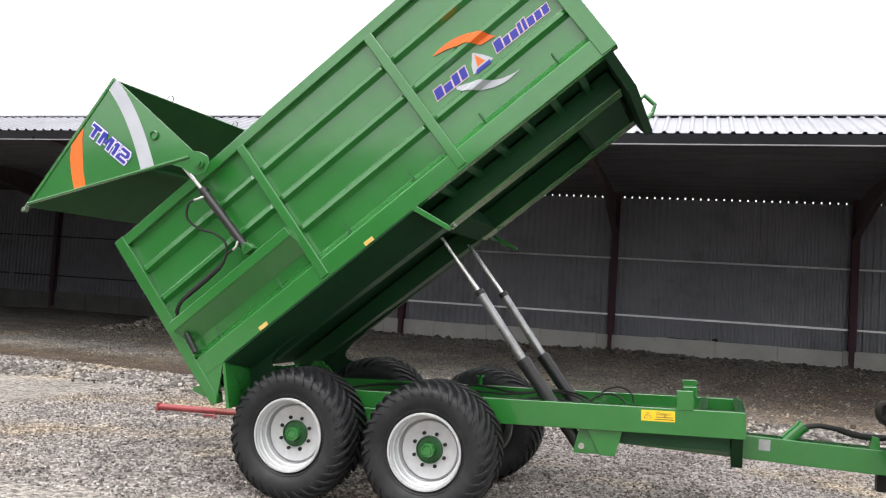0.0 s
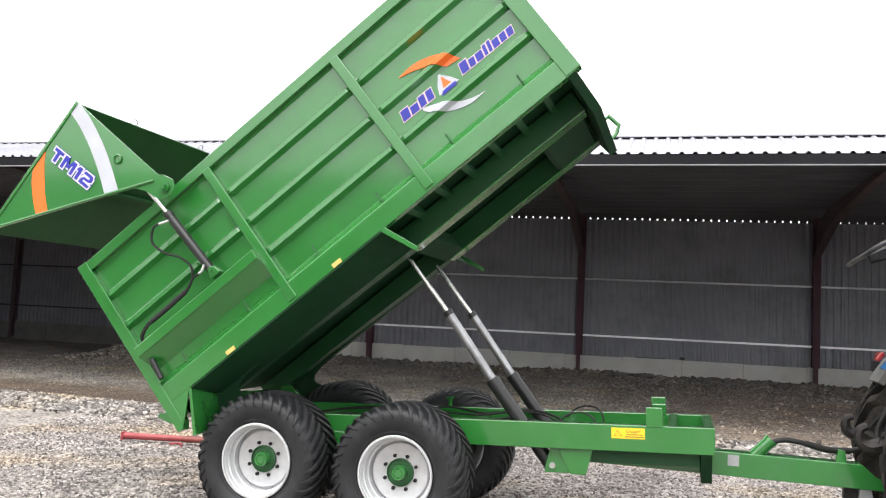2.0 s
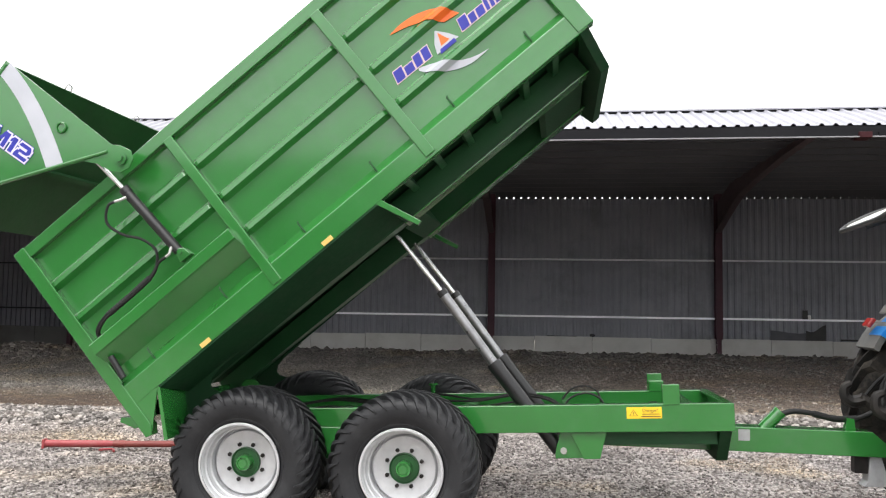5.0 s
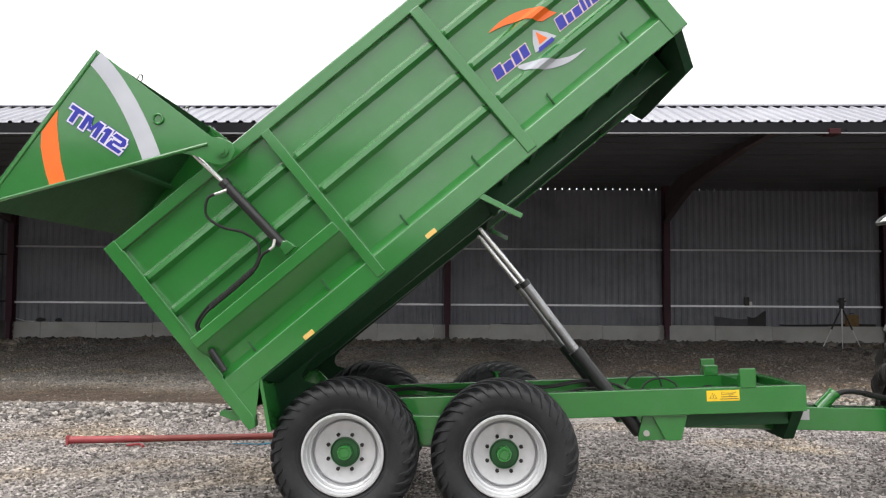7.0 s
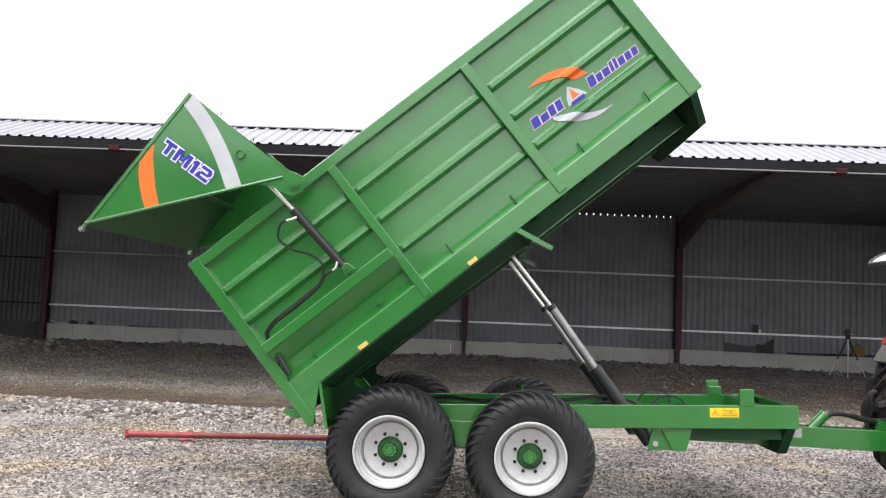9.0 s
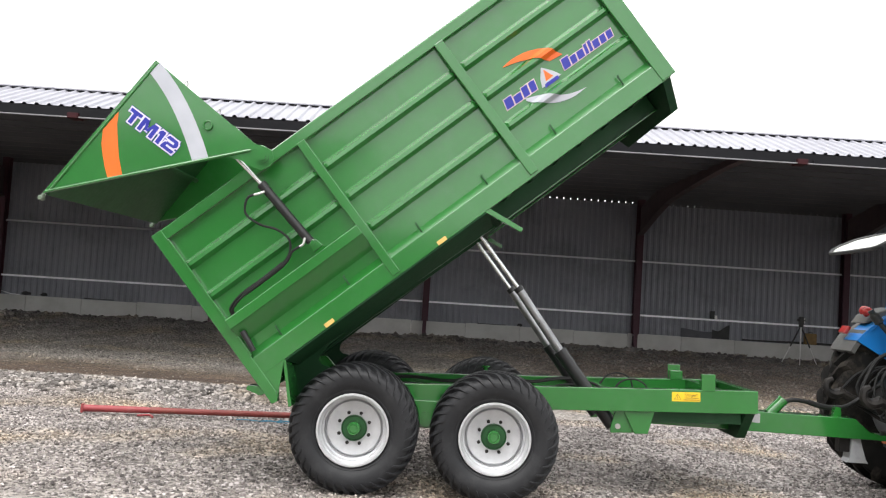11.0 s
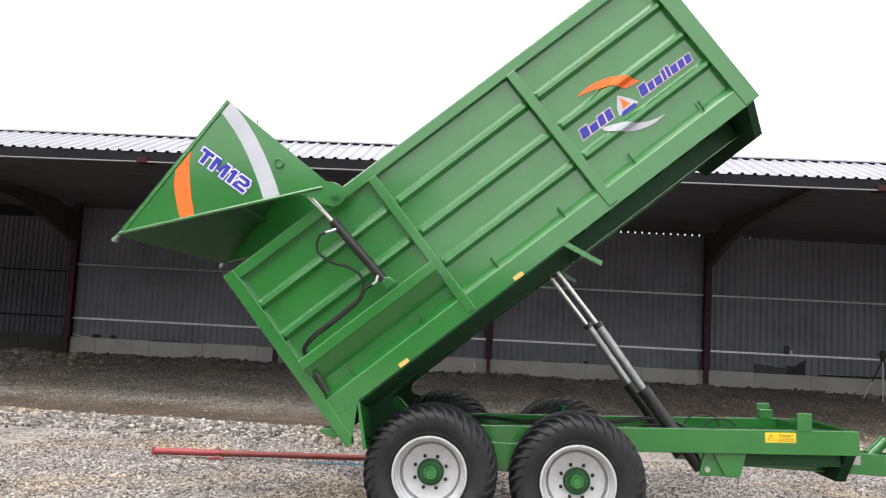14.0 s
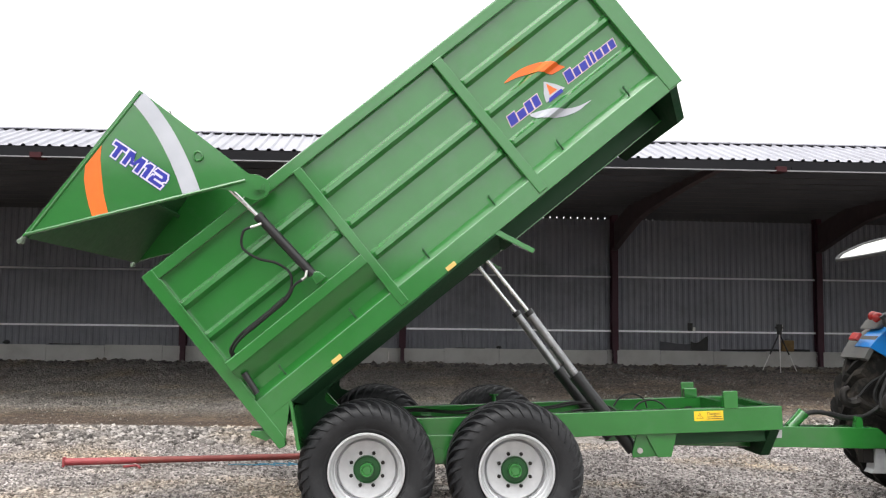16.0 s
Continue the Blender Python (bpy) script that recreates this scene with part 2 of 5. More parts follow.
def stone_mat(name, dark, light, warm):
    """Loose stones: each island has its own shade, with grain and dust."""
    m = bpy.data.materials.new(name)
    m.use_nodes = True
    n, l = m.node_tree.nodes, m.node_tree.links
    p = n["Principled BSDF"]
    g = n.new("ShaderNodeNewGeometry")
    ramp = n.new("ShaderNodeValToRGB")
    e = ramp.color_ramp.elements
    e[0].color, e[1].color = (*dark, 1), (*light, 1)
    w = e.new(0.6)
    w.color = (*warm, 1)
    l.new(g.outputs["Random Per Island"], ramp.inputs["Fac"])
    t = n.new("ShaderNodeTexNoise")
    t.inputs["Scale"].default_value, t.inputs["Detail"].default_value = 45, 4
    l.new(g.outputs["Position"], t.inputs["Vector"])
    mx = n.new("ShaderNodeMix")
    mx.data_type, mx.blend_type = "RGBA", "MULTIPLY"
    mr = n.new("ShaderNodeMapRange")
    mr.inputs["To Min"].default_value, mr.inputs["To Max"].default_value = 0.55, 1.4
    l.new(t.outputs["Fac"], mr.inputs["Value"])
    mx.inputs["Factor"].default_value = 1.0
    l.new(ramp.outputs["Color"], mx.inputs["A"])
    l.new(mr.outputs["Result"], mx.inputs["B"])
    tint = n.new("ShaderNodeTexNoise")
    tint.inputs["Scale"].default_value, tint.inputs["Detail"].default_value = 0.55, 5
    l.new(g.outputs["Position"], tint.inputs["Vector"])
    tr = n.new("ShaderNodeMapRange")
    tr.inputs["From Min"].default_value, tr.inputs["From Max"].default_value, tr.inputs["To Max"].default_value = 0.50, 0.68, 0.9
    l.new(tint.outputs["Fac"], tr.inputs["Value"])
    warm_mix = n.new("ShaderNodeMix")
    warm_mix.data_type, warm_mix.blend_type = "RGBA", "MULTIPLY"
    warm_mix.inputs["B"].default_value = (1.0, 0.88, 0.66, 1)
    l.new(tr.outputs["Result"], warm_mix.inputs["Factor"])
    l.new(mx.outputs["Result"], warm_mix.inputs["A"])
    big = n.new("ShaderNodeTexNoise")
    big.inputs["Scale"].default_value, big.inputs["Detail"].default_value = 1.1, 7
    l.new(g.outputs["Position"], big.inputs["Vector"])
    br = n.new("ShaderNodeMapRange")
    br.inputs["From Min"].default_value, br.inputs["From Max"].default_value = 0.3, 0.7
    br.inputs["To Min"].default_value, br.inputs["To Max"].default_value = 0.70, 1.24
    l.new(big.outputs["Fac"], br.inputs["Value"])
    patch = n.new("ShaderNodeMix")
    patch.data_type, patch.blend_type = "RGBA", "MULTIPLY"
    patch.inputs["Factor"].default_value = 1.0
    l.new(warm_mix.outputs["Result"], patch.inputs["A"])
    l.new(br.outputs["Result"], patch.inputs["B"])
    l.new(patch.outputs["Result"], p.inputs["Base Color"])
    p.inputs["Roughness"].default_value = 0.88
    return m


PALESTONE = stone_mat("pale_limestone", (0.062, 0.055, 0.051), (0.47, 0.435, 0.41), (0.225, 0.203, 0.188))
GRAVELSTONE = stone_mat("grey_gravel_stone", (0.072, 0.063, 0.060), (0.62, 0.568, 0.55), (0.265, 0.234, 0.224))
DARKSTONE = stone_mat("dark_gravel_stone", (0.095, 0.087, 0.082), (0.29, 0.268, 0.252), (0.175, 0.161, 0.150))


def ground_mat():
    """Crushed stone: grey gravel, a brown trodden strip and dark earth towards the building, with grain at three sizes."""
    m = bpy.data.materials.new("crushed_stone_ground")
    m.use_nodes = True
    n, l = m.node_tree.nodes, m.node_tree.links
    p = n["Principled BSDF"]
    g = n.new("ShaderNodeNewGeometry")
    pos = g.outputs["Position"]
    wob = n.new("ShaderNodeTexNoise")
    wob.inputs["Scale"].default_value, wob.inputs["Detail"].default_value = 0.35, 6
    l.new(pos, wob.inputs["Vector"])
    sep = n.new("ShaderNodeSeparateXYZ")
    l.new(pos, sep.inputs["Vector"])
    yy = n.new("ShaderNodeMath")
    yy.operation = "MULTIPLY_ADD"
    yy.inputs[1].default_value = 2.4
    l.new(wob.outputs["Fac"], yy.inputs[0])
    l.new(sep.outputs["Y"], yy.inputs[2])
    mr = n.new("ShaderNodeMapRange")
    mr.inputs["From Min"].default_value, mr.inputs["From Max"].default_value = 0.0, 20.8
    l.new(yy.outputs["Value"], mr.inputs["Value"])
    def bands(stops):
        r = n.new("ShaderNodeValToRGB")
        e = r.color_ramp.elements
        e[0].position, e[0].color = stops[0][0], (*stops[0][1], 1)
        e[1].position, e[1].color = stops[-1][0], (*stops[-1][1], 1)
        for at, c in stops[1:-1]:
            e.new(at).color = (*c, 1)
        l.new(mr.outputs["Result"], r.inputs["Fac"])
        return r

    stony = bands(((0.20, (0.278, 0.250, 0.228)), (0.345, (0.278, 0.248, 0.224)), (0.375, (0.078, 0.053, 0.037)), (0.455, (0.118, 0.085, 0.061)), (0.52, (0.275, 0.252, 0.226)), (0.67, (0.27, 0.247, 0.221)), (0.80, (0.275, 0.248, 0.224))))
    earth = bands(((0.20, (0.272, 0.252, 0.238)), (0.42, (0.284, 0.264, 0.25)), (0.48, (0.225, 0.178, 0.143)), (0.62, (0.22, 0.172, 0.142)), (0.80, (0.25, 0.21, 0.184))))
    side = n.new("ShaderNodeMapRange")
    side.inputs["From Min"].default_value, side.inputs["From Max"].default_value = 0.0, 3.5
    l.new(sep.outputs["X"], side.inputs["Value"])
    zone = n.new("ShaderNodeMix")
    zone.data_type = "RGBA"
    l.new(side.outputs["Result"], zone.inputs["Factor"])
    l.new(stony.outputs["Color"], zone.inputs["A"])
    l.new(earth.outputs["Color"], zone.inputs["B"])
    v = n.new("ShaderNodeTexVoronoi")
    v.inputs["Scale"].default_value = 24
    l.new(pos, v.inputs["Vector"])
    v2 = n.new("ShaderNodeTexVoronoi")
    v2.inputs["Scale"].default_value = 60
    l.new(pos, v2.inputs["Vector"])
    hs = n.new("ShaderNodeSeparateColor")
    l.new(v.outputs["Color"], hs.inputs["Color"])
    br = n.new("ShaderNodeMapRange")
    br.inputs["To Min"].default_value, br.inputs["To Max"].default_value = 0.45, 1.75
    l.new(hs.outputs["Red"], br.inputs["Value"])
    mul = n.new("ShaderNodeMix")
    mul.data_type, mul.blend_type = "RGBA", "MULTIPLY"
    mul.inputs["Factor"].default_value = 1.0
    l.new(zone.outputs["Result"], mul.inputs["A"])
    l.new(br.outputs["Result"], mul.inputs["B"])
    big = n.new("ShaderNodeTexNoise")
    big.inputs["Scale"].default_value, big.inputs["Detail"].default_value = 1.1, 7
    l.new(pos, big.inputs["Vector"])
    bm_ = n.new("ShaderNodeMapRange")
    bm_.inputs["From Min"].default_value, bm_.inputs["From Max"].default_value = 0.3, 0.7
    bm_.inputs["To Min"].default_value, bm_.inputs["To Max"].default_value = 0.68, 1.25
    l.new(big.outputs["Fac"], bm_.inputs["Value"])
    mul2 = n.new("ShaderNodeMix")
    mul2.data_type, mul2.blend_type = "RGBA", "MULTIPLY"
    mul2.inputs["Factor"].default_value = 1.0
    l.new(mul.outputs["Result"], mul2.inputs["A"])
    l.new(bm_.outputs["Result"], mul2.inputs["B"])
    tint = n.new("ShaderNodeTexNoise")
    tint.inputs["Scale"].default_value, tint.inputs["Detail"].default_value = 0.55, 5
    l.new(pos, tint.inputs["Vector"])
    tr = n.new("ShaderNodeMapRange")
    tr.inputs["From Min"].default_value, tr.inputs["From Max"].default_value, tr.inputs["To Max"].default_value = 0.52, 0.72, 0.75
    l.new(tint.outputs["Fac"], tr.inputs["Value"])
    warm = n.new("ShaderNodeMix")
    warm.data_type, warm.blend_type = "RGBA", "MULTIPLY"
    warm.inputs["B"].default_value = (1.0, 0.90, 0.70, 1)
    l.new(tr.outputs["Result"], warm.inputs["Factor"])
    l.new(mul2.outputs["Result"], warm.inputs["A"])
    l.new(warm.outputs["Result"], p.inputs["Base Color"])
    p.inputs["Roughness"].default_value = 0.9
    add = n.new("ShaderNodeMath")
    add.operation = "MULTIPLY_ADD"
    add.inputs[1].default_value = 0.5
    l.new(v2.outputs["Distance"], add.inputs[0])
    l.new(v.outputs["Distance"], add.inputs[2])
    bp = n.new("ShaderNodeBump")
    bp.invert = True
    bp.inputs["Strength"].default_value, bp.inputs["Distance"].default_value = 1.0, 0.03
    l.new(add.outputs["Value"], bp.inputs["Height"])
    l.new(bp.outputs["Normal"], p.inputs["Normal"])
    return m


BROWNSTONE = stone_mat("brown_grey_stone", (0.10, 0.088, 0.078), (0.44, 0.405, 0.365), (0.24, 0.213, 0.188))
GROUND = ground_mat()


# ---- mesh helpers ----
def part(name, bm, material, parent=None, label="", m=None, smooth=False):
    me = bpy.data.meshes.new(name)
    bmesh.ops.recalc_face_normals(bm, faces=bm.faces[:])
    bm.to_mesh(me)
    bm.free()
    me.materials.append(material)
    if smooth:
        me.polygons.foreach_set("use_smooth", [True] * len(me.polygons))
        me.set_sharp_from_angle(angle=radians(38))
    ob = new(name, me)
    if parent:
        ob.parent = parent
    if m is not None:
        ob.matrix_basis = m
    return tagged(ob, label)


def share(ob, name, parent, m):
    """Another object on the same mesh."""
    o = new(name, ob.data)
    o.parent = parent
    o.matrix_basis = m
    if "label" in ob:
        tagged(o, ob["label"])
    return o


def thing(name, label, category, group="", at=None):
    ob = new(name)
    ob.empty_display_size = 0.2
    if at is not None:
        ob.matrix_basis = at
    return tagged(ob, label, category, group)


def box(bm, x0, x1, y0, y1, z0, z1, bev=0.0, m=None):
    vs = [bm.verts.new((x, y, z)) for x in (x0, x1) for y in (y0, y1) for z in (z0, z1)]
    fs = [bm.faces.new([vs[i] for i in q]) for q in ((0, 1, 3, 2), (4, 6, 7, 5), (0, 4, 5, 1), (2, 3, 7, 6), (0, 2, 6, 4), (1, 5, 7, 3))]
    if bev:
        es = list({e for f in fs for e in f.edges})
        got = bmesh.ops.bevel(bm, geom=es, offset=bev, segments=2, profile=0.5, affect="EDGES")
        vs = list({v for f in got["faces"] for v in f.verts} | {v for v in vs if v.is_valid})
    if m is not None:
        bmesh.ops.transform(bm, matrix=m, verts=[v for v in vs if v.is_valid])
    return bm


def prism(bm, poly, y0, y1, bev=0.0):
    """A polygon of (x, z) drawn out from y0 to y1."""
    a = [bm.verts.new((x, y0, z)) for x, z in poly]
    b = [bm.verts.new((x, y1, z)) for x, z in poly]
    fs = [bm.faces.new(a), bm.faces.new(b[::-1])]
    for i in range(len(poly)):
        j = (i + 1) % len(poly)
        fs.append(bm.faces.new((a[i], b[i], b[j], a[j])))
    if bev:
        bmesh.ops.bevel(bm, geom=list({e for f in fs for e in f.edges}), offset=bev, segments=2, profile=0.5, affect="EDGES")
    return bm


def beam(bm, section, x0, x1, bev=0.0):
    """A section of (y, z) drawn out along x."""
    a = [bm.verts.new((x0, y, z)) for y, z in section]
    b = [bm.verts.new((x1, y, z)) for y, z in section]
    fs = [bm.faces.new(a), bm.faces.new(b[::-1])]
    for i in range(len(section)):
        j = (i + 1) % len(section)
        fs.append(bm.faces.new((a[i], b[i], b[j], a[j])))
    if bev:
        bmesh.ops.bevel(bm, geom=list({e for f in fs for e in f.edges}), offset=bev, segments=2, profile=0.5, affect="EDGES")
    return bm


def tube(bm, pts, r, seg=10, caps=True):
    """A round tube along points; r may be one radius or one for each point."""
    pts = [Vector(p) for p in pts]
    rs = r if isinstance(r, (list, tuple)) else [r] * len(pts)
    rings, side = [], None
    for i, p in enumerate(pts):
        d = (pts[min(i + 1, len(pts) - 1)] - pts[max(i - 1, 0)]).normalized()
        if side is None:
            side = d.orthogonal().normalized()
        side = (side - d * side.dot(d)).normalized()
        up = d.cross(side)
        rings.append([bm.verts.new(p + rs[i] * (math.cos(a) * side + math.sin(a) * up)) for a in (2 * math.pi * k / seg for k in range(seg))])
    for a, b in zip(rings, rings[1:]):
        for k in range(seg):
            bm.faces.new((a[k], a[(k + 1) % seg], b[(k + 1) % seg], b[k]))
    if caps:
        bm.faces.new(rings[0][::-1])
        bm.faces.new(rings[-1])
    return bm


def curve_pts(ctrl, n=8):
    """A smooth line (Catmull-Rom) through the control points."""
    c = [Vector(p) for p in ctrl]
    c = [2 * c[0] - c[1]] + c + [2 * c[-1] - c[-2]]
    out = []
    for a, b, d, e in zip(c, c[1:], c[2:], c[3:]):
        for k in range(n):
            t = k / n
            out.append(0.5 * (2 * b + (d - a) * t + (2 * a - 5 * b + 4 * d - e) * t * t + (3 * b - a - 3 * d + e) * t ** 3))
    return out + [c[-2]]


def lathe(bm, profile, seg=48, closed=True):
    """A profile of (radius, y) turned round the y axis."""
    rings = []
    for r, y in profile:
        rings.append([bm.verts.new((r * math.cos(a), y, r * math.sin(a))) for a in (2 * math.pi * k / seg for k in range(seg))])
    pairs = list(zip(rings, rings[1:])) + ([(rings[-1], rings[0])] if closed else [])
    for a, b in pairs:
        for k in range(seg):
            bm.faces.new((a[k], a[(k + 1) % seg], b[(k + 1) % seg], b[k]))
    return bm


def disc(bm, c, n, r, h, seg=16, taper=1.0):
    """A short round boss on c that stands out along n."""
    c, n = Vector(c), Vector(n).normalized()
    return tube(bm, [c, c + n * h], [r, r * taper], seg)


def new_bm():
    return bmesh.new()


# ---- the ground ----
def smooth(a, b, t):
    t = min(1.0, max(0.0, (t - a) / (b - a)))
    return t * t * (3 - 2 * t)


def ground_z(x, y):
    left = smooth(-12.5, -15.5, x)
    z = smooth(10.5, 18.5, y) * (0.42 - 0.34 * left)
    z += 0.09 * noise.noise((x * 0.55, y * 0.55, 3.0)) * smooth(12.5, 17.5, y) * (1 - smooth(19.6, 21.0, y))
    z += 0.03 * noise.noise((x * 2.3, y * 2.3, 9.0)) * smooth(12.5, 17.5, y) * (1 - smooth(19.6, 21.0, y))
    z += 0.05 * math.exp(-((y - 5.2) / 0.8) ** 4) * smooth(-0.5, -3.0, x) * (0.8 + 0.6 * noise.noise((x * 0.8, y * 0.8, 1.0)))
    z += 0.06 * math.exp(-((y - 7.6) / 1.0) ** 2) * smooth(2.0, 5.0, x)
    z -= 0.06 * math.exp(-((y - 7.9) / 1.0) ** 2)
    z += 0.30 * math.exp(-((x + 13.9) / 1.0) ** 2 - ((y - 16.0) / 1.1) ** 2)
    z += 0.02 * noise.noise((x * 0.9, y * 0.9, 0.0)) + 0.008 * noise.noise((x * 4, y * 4, 5.0))
    flat = smooth(1.6, 0.7, max(abs(x), abs(y) - 0.2))
    return z * (1 - flat) - 0.012 * flat


def spread(lo, hi, step, far):
    mid = list(np.arange(lo, hi + 1e-6, step))
    return sorted([lo - d for d in far] + mid + [hi + d for d in far])


gx = spread(-24, 20, 0.25, (2, 6, 14, 30, 70, 160, 400, 1200))
gy = spread(-10, 21, 0.25, (2, 6, 14, 30, 70, 160, 400, 1200))
nx, ny = len(gx), len(gy)
co = [(x, y, ground_z(x, y) if -30 < x < 30 and -16 < y < 30 else 0.0) for y in gy for x in gx]
me = bpy.data.meshes.new("ground")
me.from_pydata(co, [], [(j * nx + i, j * nx + i + 1, (j + 1) * nx + i + 1, (j + 1) * nx + i) for j in range(ny - 1) for i in range(nx - 1)])
me.polygons.foreach_set("use_smooth", [True] * len(me.polygons))
me.materials.append(GROUND)
tagged(new("ground", me), "grey crushed stone yard with brown trodden strip and dark earth", "ground", kind="structure")

icobm = bmesh.new()
bmesh.ops.create_icosphere(icobm, subdivisions=1, radius=1.0)
icobm.verts.ensure_lookup_table()
ICO_V = np.array([v.co[:] for v in icobm.verts])
ICO_F = np.array([[v.index for v in f.verts] for f in icobm.faces])
icobm.free()


def scatter(name, label, material, count, place, size, seed, sink=0.35):
    """Many loose stones in one mesh. place(rng) gives x, y; size is the smallest and largest half width."""
    rng = np.random.default_rng(seed)
    xy = place(rng, count)
    s = size[0] + (size[1] - size[0]) * rng.random(count) ** 2.2
    zz = np.array([ground_z(x, y) for x, y in xy])
    jit = 1 + 0.85 * (rng.random((count, len(ICO_V), 1)) - 0.5)
    sc = s[:, None, None] * (0.6 + 0.8 * rng.random((count, 1, 3))) * np.array([1, 1, 0.72])
    v = ICO_V[None] * jit * sc
    a = rng.random(count) * 2 * np.pi
    c, q = np.cos(a)[:, None], np.sin(a)[:, None]
    v = np.stack([v[..., 0] * c - v[..., 1] * q, v[..., 0] * q + v[..., 1] * c, v[..., 2]], -1)
    v += np.stack([xy[:, 0], xy[:, 1], zz + s * sink], -1)[:, None]
    f = (ICO_F[None] + (np.arange(count) * len(ICO_V))[:, None, None]).reshape(-1, 3)
    me = bpy.data.meshes.new(name)
    me.vertices.add(count * len(ICO_V))
    me.vertices.foreach_set("co", v.reshape(-1).astype(np.float32))
    me.loops.add(f.size)
    me.loops.foreach_set("vertex_index", f.reshape(-1).astype(np.int32))
    me.polygons.add(len(f))
    me.polygons.foreach_set("loop_start", np.arange(0, f.size, 3, dtype=np.int32))
    me.update(calc_edges=True)
    me.polygons.foreach_set("use_smooth", np.zeros(len(f), dtype=bool))
    me.materials.append(material)
    return tagged(new(name, me), label, "gravel", kind="stuff")


def in_box(x0, x1, y0, y1):
    return lambda rng, n: np.stack([x0 + (x1 - x0) * rng.random(n), y0 + (y1 - y0) * rng.random(n)], -1)


def in_band(x0, x1, yc, wide):
    return lambda rng, n: np.stack([x0 + (x1 - x0) * rng.random(n), yc + wide * rng.standard_normal(n)], -1)


def in_heap(x, y, rx, ry):
    return lambda rng, n: np.stack([x + rx * rng.standard_normal(n), y + ry * rng.standard_normal(n)], -1)


def in_strip(x0, x1, y0, y1, rough):
    """A strip with rough edges."""
    return lambda rng, n: np.stack([x0 + (x1 - x0) * rng.random(n), y0 + (y1 - y0) * rng.random(n) + rough * rng.standard_normal(n)], -1)


scatter("yard_gravel", "loose grey gravel spread over the yard", GRAVELSTONE, 83000, in_box(-6.1, 6.6, -1.70, 4.5), (0.0048, 0.0185), 1)
scatter("coarse_stones", "band of coarse pale broken stones", PALESTONE, 21000, in_strip(-14.0, 0.8, 4.25, 5.95, 0.16), (0.009, 0.044), 2)
scatter("coarse_stones", "strip of coarse pale broken stones beyond the trailer", PALESTONE, 8000, in_band(1.0, 14.0, 6.8, 0.65), (0.010, 0.055), 3)
scatter("grey_gravel", "grey loose gravel before the open shed", BROWNSTONE, 11000, in_strip(-16.0, 1.8, 8.9, 14.4, 0.3), (0.008, 0.026), 6)
scatter("brown_gravel", "brown loose gravel and earth before the open shed", BROWNSTONE, 5000, in_box(1.5, 15.0, 9.0, 15.5), (0.008, 0.032), 8)
scatter("brown_gravel", "brown trodden gravel strip across the yard", BROWNSTONE, 1200, in_box(-14.0, 14.0, 6.4, 9.0), (0.006, 0.018), 7)
scatter("dark_gravel", "dark loose gravel banked along the shed wall", DARKSTONE, 12000, in_strip(-16.5, 15.5, 14.6, 18.8, 0.3), (0.010, 0.040), 4)
scatter("gravel_heap", "heap of dark grey stones beside the shed", BROWNSTONE, 3000, in_heap(-14.0, 15.9, 0.85, 0.65), (0.02, 0.085), 5)

scatter("earth_clods", "lumps of dark earth and stone along the shed wall", DARKSTONE, 2600, in_band(-16.5, 15.5, 18.35, 0.42), (0.03, 0.10), 9, 0.1)

# ---- the open-fronted shed: x runs along its back wall, y away from the yard ----
SHED = pose(-0.370, 19.384, 0, 0, 0, 1.495)
BAY = 6.741
shed = thing("open_fronted_shed", "long open-fronted farm shed with grey cladding and maroon frame", "shed", at=SHED)


def rib_sheet(bm, x0, x1, pitch, flat, up, ends, nrm):
    """A box-profiled sheet between two parallel edges ends[0], ends[1] (y, z); ribs rise along nrm (y, z)."""
    xs, x = [], x0
    while x < x1 - 1e-6:
        for dx, h in ((0, 0), (flat * pitch, 0), ((flat + 0.12) * pitch, up), (0.88 * pitch, up)):
            if x + dx < x1:
                xs.append((x + dx, h))
        x += pitch
    xs.append((x1, 0))
    rows = [[bm.verts.new((x, y + h * nrm[0], z + h * nrm[1])) for x, h in xs] for y, z in ends]
    for i in range(len(xs) - 1):
        bm.faces.new((rows[0][i], rows[0][i + 1], rows[1][i + 1], rows[1][i]))
    return bm


X0, X1 = -4.5 * BAY, 3.2 * BAY
RECESS = 5.0   # the last bay is deeper
for k in range(-5, 4):
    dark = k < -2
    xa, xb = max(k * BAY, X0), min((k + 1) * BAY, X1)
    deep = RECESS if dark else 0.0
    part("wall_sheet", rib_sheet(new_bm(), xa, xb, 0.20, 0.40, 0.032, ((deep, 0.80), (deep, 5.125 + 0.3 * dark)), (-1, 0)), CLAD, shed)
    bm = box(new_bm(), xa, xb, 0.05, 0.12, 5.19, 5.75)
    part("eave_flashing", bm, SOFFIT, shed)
    bm = new_bm()
    x = xa
    gap, tooth = (0.042, 0.1827) if k < 1 else (0.024, 0.2007)
    if k < -1:
        gap, tooth = 0.0, BAY / 4
    while x < xb - 0.01:
        box(bm, x, min(x + tooth, xb), -0.01, 0.06, 5.115, 5.20)
        x += tooth + gap
    tagged(part("profile_filler", bm, SOFFIT, shed), kind="stuff")
    for z in (1.529, 3.252):
        bm = new_bm()
        beam(bm, [(deep + y, z + h) for y, h in ((-0.163, 0.030), (-0.045, 0.030), (-0.045, 0.015), (-0.148, 0.015), (-0.158, -0.027), (-0.173, -0.027))], max(k * BAY + 0.11, xa), min((k + 1) * BAY - 0.11, xb))
        # Deep-bay rails take the dark cladding colour.
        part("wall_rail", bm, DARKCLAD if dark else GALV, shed)


